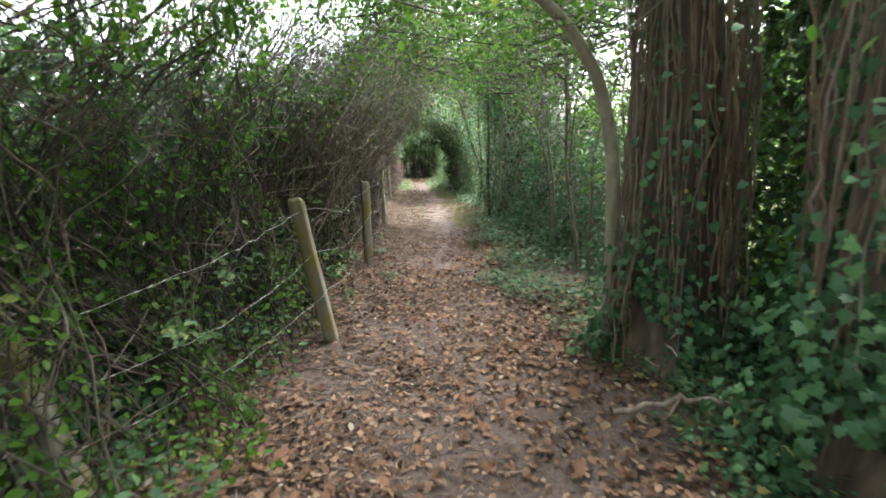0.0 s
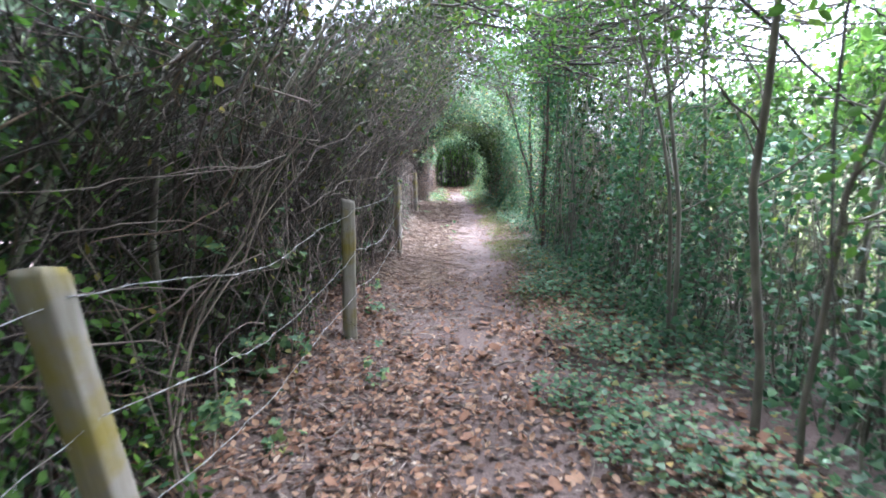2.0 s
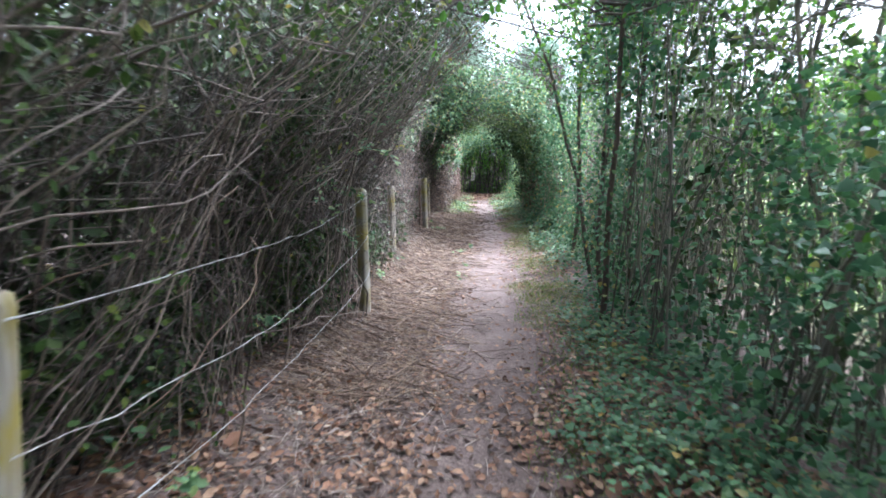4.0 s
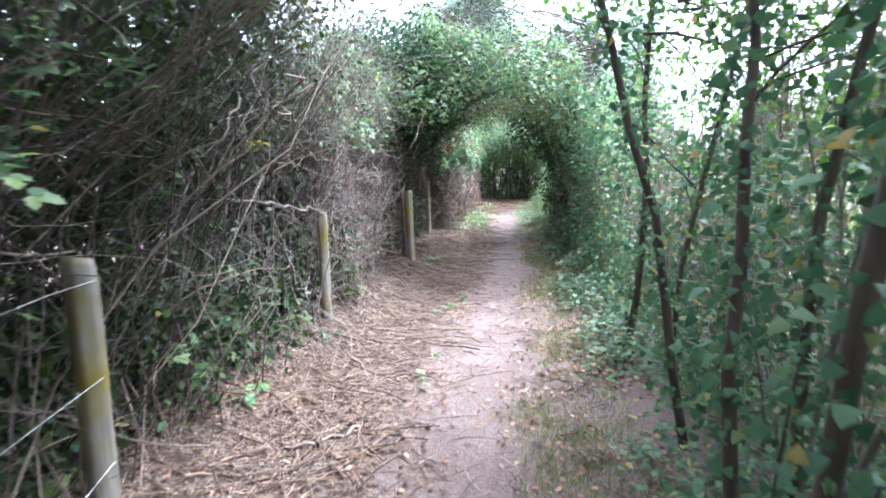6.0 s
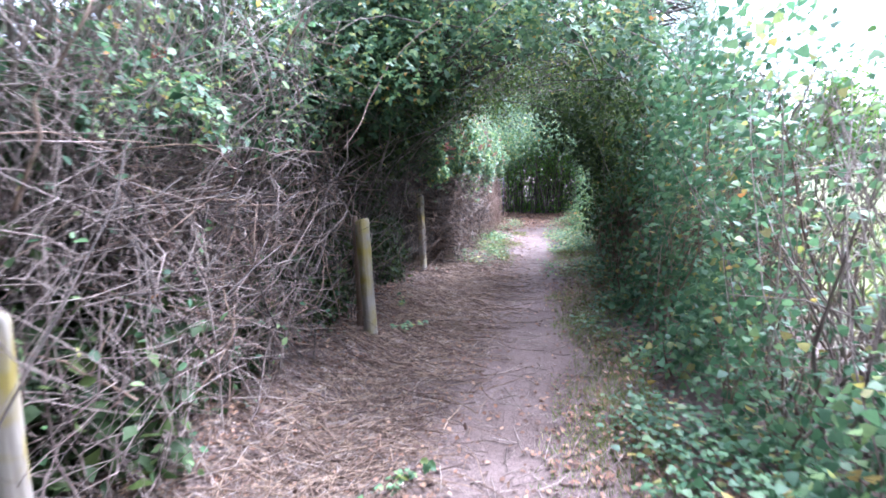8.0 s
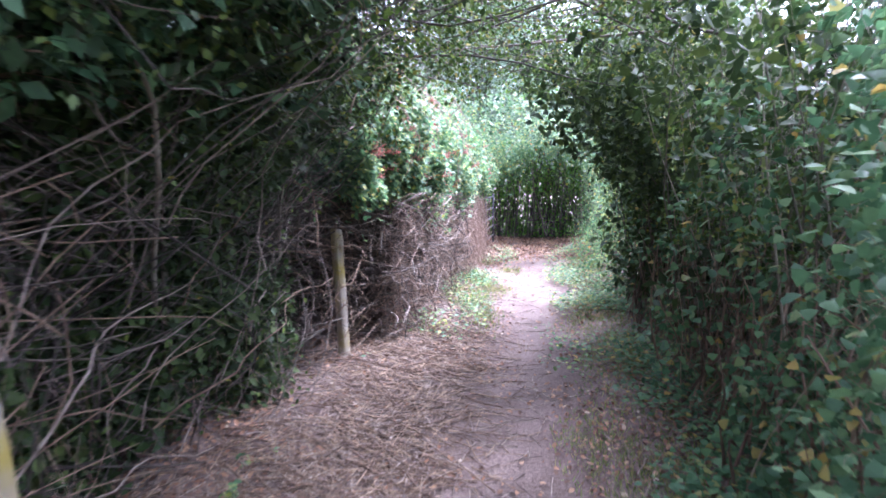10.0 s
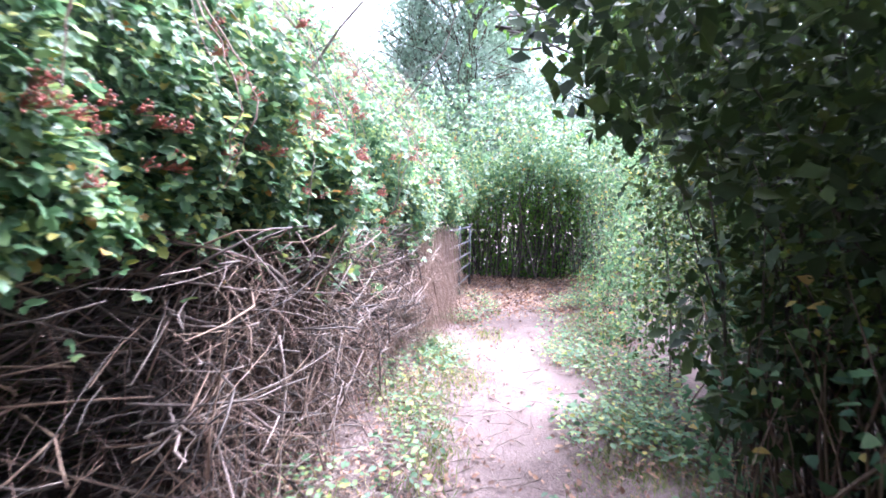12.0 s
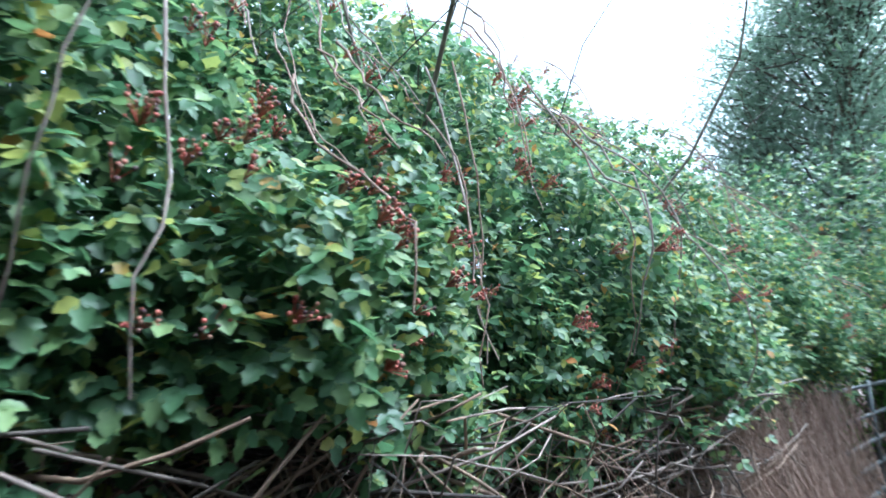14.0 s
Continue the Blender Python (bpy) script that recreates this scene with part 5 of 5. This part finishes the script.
low_cover("leaf_litter", "fallen brown leaves strewn over the path", "leaves", 52000, (-1.6, 1.7, -0.5, 9.5), DEAD, 0.048, M_LITTER, 0.022,
          lambda x, y: fade(y, -1, 9.5, 1.5) * np.clip(0.5 + 0.7 * np.abs(x - 0.45), 0.12, 1) * np.clip(patch(1.9, 2.3, 0.9, 0.85)(x, y), 0.3, 1))
low_cover("leaf_crumbs", "small broken leaves along the path edges", "leaves", 62000, (-1.2, 1.6, 8.0, 25.0), DEAD, 0.036, M_LITTER, 0.02,
          lambda x, y: fade(y, 8, 25, 1.5) * np.clip(0.0 + 1.1 * np.abs(x - 0.55), 0.08, 1) * np.clip(patch(1.9, 2.3, 0.9, 0.8)(x, y), 0.2, 1))
# dense brown leaves darken the ground at the bend in place of tree shade
low_cover("bend_shade_litter", "brown leaf litter laid to darken the shaded bend", "leaves", 16000, (-1.4, 2.2, 23.6, 28.6), DEAD, 0.05, M_LITTER, 0.02, lambda x, y: np.clip((y - 23.8 - 0.4 * np.sin(3 * x)) / 1.2, 0, 1))
low_cover("broad_leaf_litter", "larger dead lobed leaves on the ground", "leaves", 1500, (-1.0, 1.9, -1.0, 9.0), DEADLOBE, 0.085, M_LITTER, 0.02, lambda x, y: np.clip(0.25 + 0.6 * (x - 0.6) + 0.3 * (x < -0.3), 0.06, 1))
hh = Heap()
k = 17000
y = rng.uniform(-1, 22, k)
x = np.where(rng.uniform(0, 1, k) < 0.8, rng.normal(-0.34, 0.3, k), rng.uniform(-0.8, 1.4, k))
keep = rng.uniform(0, 1, k) < np.interp(y, [0, 7, 9, 18, 22], [0.35, 0.4, 1, 1, 0.5])
x, y = x[keep], y[keep]
k = len(x)
ph = wander(np.column_stack([x, y, ground_z(x, y) + 0.008]), np.column_stack([rng.normal(0, 1, (k, 2)), np.zeros(k)]), rng.uniform(0.05, 0.26, k), 3, 0.12)
ph[..., 2] = ground_z(ph[..., 0], ph[..., 1]) + 0.008 + rng.uniform(0, 0.025, (k, 1))
tubes(hh, ph, taper(rng.uniform(0.0015, 0.0042, k), 3, 0.6), 3)
tagged(new("twig_litter", hh.mesh("twig_litter", M_PALETWIG)), "broken twigs and straw littering the path edge", "twigs", kind="stuff")

hh = Heap()
k = 9000
y = rng.uniform(8.5, 19.5, k)
x = np.clip(rng.normal(-0.3, 0.3, k), -0.85, 0.55)
ph = wander(np.column_stack([x, y, ground_z(x, y) + 0.012]), np.column_stack([rng.normal(0, 1, (k, 2)), np.zeros(k)]), rng.uniform(0.1, 0.4, k), 4, 0.12)
ph[..., 2] = ground_z(ph[..., 0], ph[..., 1]) + 0.01 + rng.uniform(0, 0.03, (k, 1))
tubes(hh, ph, taper(rng.uniform(0.0018, 0.005, k), 4, 0.6), 3)
tagged(new("straw_litter", hh.mesh("straw_litter", M_VINE)), "reddish dead stems littering the foot of the hedge", "twigs", kind="stuff")

# single leaves that lie on the path
leaf_shapes = []
for q in range(6):
    hh = Heap()
    shp = (DEAD, DEADLOBE)[q % 2]
    hh.add(shp[0] * rng.uniform(0.9, 1.1, (1, 3)) + rng.normal(0, 0.03, shp[0].shape), shp[1])
    leaf_shapes.append(hh.mesh("single_leaf", M_LITTER))
for q in range(260):
    x, y = rng.normal(0.45, 0.6), rng.uniform(0.8, 8.2)
    x = float(np.clip(x, -0.7, 1.6))
    o = part("fallen_leaf", leaf_shapes[q % 6], ground)
    o.matrix_world = pose(x, y, float(ground_z(x, y)) + 0.016, rng.normal(0, 14), rng.normal(0, 14), rng.uniform(0, 360)) @ Matrix.Scale(rng.uniform(0.05, 0.1), 4)


def fallen_branch(pts, r, label, mat=None):
    p = np.array(pts, float)
    t = np.linspace(0, 1, 14)
    q = np.stack([np.interp(t, np.linspace(0, 1, len(p)), p[:, c]) for c in range(3)], 1)
    q[1:-1] += rng.normal(0, 0.013, (12, 3))
    ob = thing("fallen_branch", label, "branch", tuple(q[0]), "fallen branches")
    hh = Heap()
    tubes(hh, local(q, q[0])[None], taper([r], 14, 0.55), 7, True)
    part("wood", hh.mesh("branch_wood", mat or M_PALETWIG, True), ob)
    for _ in range(2):
        i = rng.integers(4, 12)
        s = wander(q[i][None], unit(rng.normal(0, 1, (1, 3)) * (1, 1, 0.2)), [0.2], 4, 0.1)
        hh = Heap()
        tubes(hh, local(s, q[0]), taper([r * 0.4], 4, 0.5), 5, True)
        part("side_shoot", hh.mesh("branch_shoot", mat or M_PALETWIG), ob)


fallen_branch([(0.98, 2.42, 0.2), (1.3, 2.36, 0.29), (1.6, 2.3, 0.28), (2.0, 2.22, 0.25)], 0.017, "pale fallen branch propped among ivy")
fallen_branch([(1.12, 2.5, 0.1), (1.2, 2.45, 0.35), (1.28, 2.42, 0.62)], 0.010, "thin broken stick standing in ivy")
fallen_branch([(0.0, 11.3, 0.02), (-0.2, 11.05, 0.03), (-0.45, 10.95, 0.03)], 0.012, "broken stick lying on the path edge")
fallen_branch([(-0.6, 12.6, 0.02), (-0.25, 12.1, 0.03), (0.05, 11.8, 0.02)], 0.009, "thin stick lying on the path edge")
fallen_branch([(-0.74, 11.3, 1.25), (-0.7, 11.75, 1.2), (-0.71, 12.3, 1.1), (-0.74, 12.75, 1.05)], 0.012, "pale dead branch caught across the hedge at a post", M_TWIG)
fallen_branch([(0.45, 6.3, 0.02), (0.75, 6.33, 0.02), (0.95, 6.3, 0.02)], 0.010, "short stick across the path")
fallen_branch([(-0.35, 7.9, 0.02), (-0.2, 8.3, 0.02), (-0.05, 8.6, 0.02)], 0.010, "pale stick lying on the path edge")
fallen_branch([(-0.5, 16.3, 0.03), (-0.1, 16.5, 0.02), (0.3, 16.4, 0.02)], 0.008, "thin stick lying on the path")
fallen_branch([(-1.3, 19.2, 0.75), (-0.8, 19.0, 0.7), (-0.5, 18.7, 0.62)], 0.010, "thick cut branch in the stick heap")
fallen_branch([(-0.9, 21.4, 1.25), (-0.6, 21.7, 1.2), (-0.42, 22.1, 1.24)], 0.02, "split pale branch jutting from the brambles")


def bare_sapling(pts, r, label):
    """A bare stem that leans out of the hedge, rooted in the ground."""
    p = np.array(pts, float)
    p[0, 2] = float(ground_z(p[0, 0], p[0, 1])) - 0.03
    t = np.linspace(0, 1, 20)
    q = np.stack([np.interp(t, np.linspace(0, 1, len(p)), p[:, c]) for c in range(3)], 1)
    for _ in range(3):
        q[1:-1] = (q[:-2] + 2 * q[1:-1] + q[2:]) / 4
    q[1:-1] += rng.normal(0, 0.006, (18, 3))
    ob = thing("bare_sapling", label, "tree", tuple(q[0]), "bare saplings leaning from the hedge")
    hh = Heap()
    tubes(hh, local(q, q[0])[None], taper([r], 20, 0.4), 8)
    part("trunk", hh.mesh("stem_trunk", M_LIMB, True), ob)
    for i in (9, 12, 15, 17):
        sd = wander(q[i][None], unit(np.array([(rng.normal(0.2, 0.4), rng.normal(0, 0.7), 0.7)])), [rng.uniform(0.3, 0.6)], 6, 0.15)
        if off_path(sd).all():
            hh = Heap()
            tubes(hh, local(sd, q[0]), taper([r * 0.35], 6, 0.4), 5)
            part("side_shoot", hh.mesh("stem_shoot", M_LIMB), ob)


BARE = "pale bare sapling leaning out of the hedge over the fence"
bare_sapling([(-1.35, 5.5, 0), (-1.2, 5.6, 0.6), (-1.05, 5.7, 1.1), (-0.75, 5.8, 1.8), (-0.3, 5.95, 2.5), (0.1, 6.1, 2.9)], 0.02, BARE)
bare_sapling([(-1.2, 6.5, 0), (-1.05, 6.6, 0.9), (-0.85, 6.75, 1.6), (-0.45, 7.0, 2.2), (0.0, 7.2, 2.7)], 0.013, BARE)
bare_sapling([(-1.5, 4.3, 0), (-1.35, 4.5, 0.9), (-1.15, 4.7, 1.6), (-0.8, 4.9, 2.2), (-0.4, 5.1, 2.7)], 0.014, BARE)
bare_sapling([(-1.0, 11.0, 0), (-0.95, 11.1, 1.0), (-0.75, 11.3, 1.7), (-0.3, 11.5, 2.3)], 0.012, BARE)


# ---------------------------------------------------------------- pale dead canes and leafy sprays along the hedge
def dead_canes(y0, y1, n, label, up=0.6):
    place = (-0.9, (y0 + y1) / 2, 0.0)
    ob = thing("cane_tangle", label, "canes", place, "dead canes in the hedge")
    for _ in range(n):
        y, z = rng.uniform(y0, y1), rng.uniform(0.3, 2.0)
        s = np.array([[float(hedge_face(np.array([y]), np.array([z]))[0]) - 0.05, y, z]])
        ph = wander(s, np.array([(rng.normal(0.2, 0.3), rng.normal(0, 0.8), rng.normal(up, 0.6))]), [rng.uniform(0.5, 2.0)], 12, 0.14, 0.04)
        face = hedge_face(ph[0, :, 1], np.clip(ph[0, :, 2], 0, 4.1))
        ph[0, :, 0] = np.clip(ph[0, :, 0], face - 0.12, face + 0.12)
        ph[..., 2] = np.maximum(ph[..., 2], 0.05)
        if not off_path(ph).all():
            continue
        hh = Heap()
        tubes(hh, local(ph, place), taper([rng.uniform(0.0022, 0.0065)], 12, 0.4), 5)
        part("cane", hh.mesh("dead_cane", M_PALETWIG if rng.uniform() < 0.7 else M_VINE, True), ob)


CANES = "pale dead bramble canes tangled through the hedge"
dead_canes(1.2, 4.2, 64, CANES)
dead_canes(4.2, 7.0, 64, CANES)
dead_canes(7.0, 10.0, 44, CANES)
dead_canes(10.0, 13.0, 52, CANES)
dead_canes(13.0, 16.0, 28, CANES)
dead_canes(16.0, 18.2, 14, "broken canes hanging in the dark thorn shrub")


def spray(x, y, z, n, size, label, mat=None, reach=0.3):
    """A leafy bramble shoot that stands out of the hedge."""
    place = (x, y, float(ground_z(x, y)) if z < 0.35 else z)
    ob = thing("bramble_shoot", label, "bramble", place, "bramble shoots at the path edge")
    k = max(2, n // 7)
    s = np.tile((0.0, 0.0, 0.0), (k, 1))
    ph = wander(s, np.column_stack([rng.normal(0.3, 0.5, k), rng.normal(0, 0.8, k), rng.uniform(0.1, 0.9, k)]), rng.uniform(0.5, 1.2, k) * reach, 6, 0.2, 0.12)
    ph[..., 2] = np.maximum(ph[..., 2], 0.015 if z < 0.35 else -0.4)
    for q in ph:
        hh = Heap()
        tubes(hh, q[None], taper([0.0028], 6, 0.5), 5)
        part("cane", hh.mesh("shoot_cane", M_CANE, True), ob)
    pos = ph[rng.integers(0, k, n), rng.integers(1, 6, n)] + rng.normal(0, 0.02, (n, 3))
    nor = unit(UP + rng.normal(0, 0.35, (n, 3)) + (0.2, -0.2, 0))
    hh = Heap()
    scatter(hh, BRAMBLE, pos, unit(rng.normal(0, 1, (n, 3)) * (1, 1, 0.3)), nor, size * rng.uniform(0.6, 1.2, n))
    tagged(part("foliage", hh.mesh("shoot_foliage", mat or M_BRAMBLE), ob), kind="stuff")


SHOOT = "young green bramble shoot growing through the fence"
for x, y, z, n in ((-1.2, 2.6, 0.6, 30), (-1.15, 3.3, 0.75, 34), (-0.75, 4.7, 0.35, 30), (-0.62, 5.0, 0.2, 18), (-0.85, 5.4, 0.45, 24), (-0.95, 5.2, 1.0, 22),
                   (-0.9, 6.0, 0.85, 20), (-0.6, 7.2, 0.1, 24), (-0.35, 6.0, 0.1, 16), (-0.85, 8.6, 0.4, 18), (-0.62, 9.1, 1.1, 20), (-0.45, 10.0, 1.75, 34), (-0.5, 9.8, 1.45, 30), (-0.56, 9.7, 1.15, 26), (-0.6, 9.5, 0.9, 16), (-0.35, 10.2, 2.0, 22),
                   (-0.8, 10.9, 0.5, 26), (-0.72, 11.3, 0.3, 26), (-0.75, 11.8, 0.25, 20), (-0.6, 12.6, 0.15, 18), (0.1, 13.75, 0.05, 16), (0.18, 11.9, 0.05, 9),
                   (-0.5, 15.9, 0.1, 16), (-0.72, 16.6, 0.15, 12), (-0.62, 20.0, 1.0, 18), (-0.55, 20.9, 0.9, 18), (-0.5, 21.6, 1.1, 20), (-0.45, 22.3, 0.25, 14)):
    spray(x, y, z, n, 0.05, SHOOT)
YELLOW = leaf_material("yellow_leaf", [(0.0, (0.42, 0.36, 0.06)), (1.0, (0.55, 0.5, 0.12))], 0.5, 0.4)
spray(-0.42, 10.95, 1.55, 3, 0.05, "yellowed bramble leaf hanging in the hedge", YELLOW, 0.12)
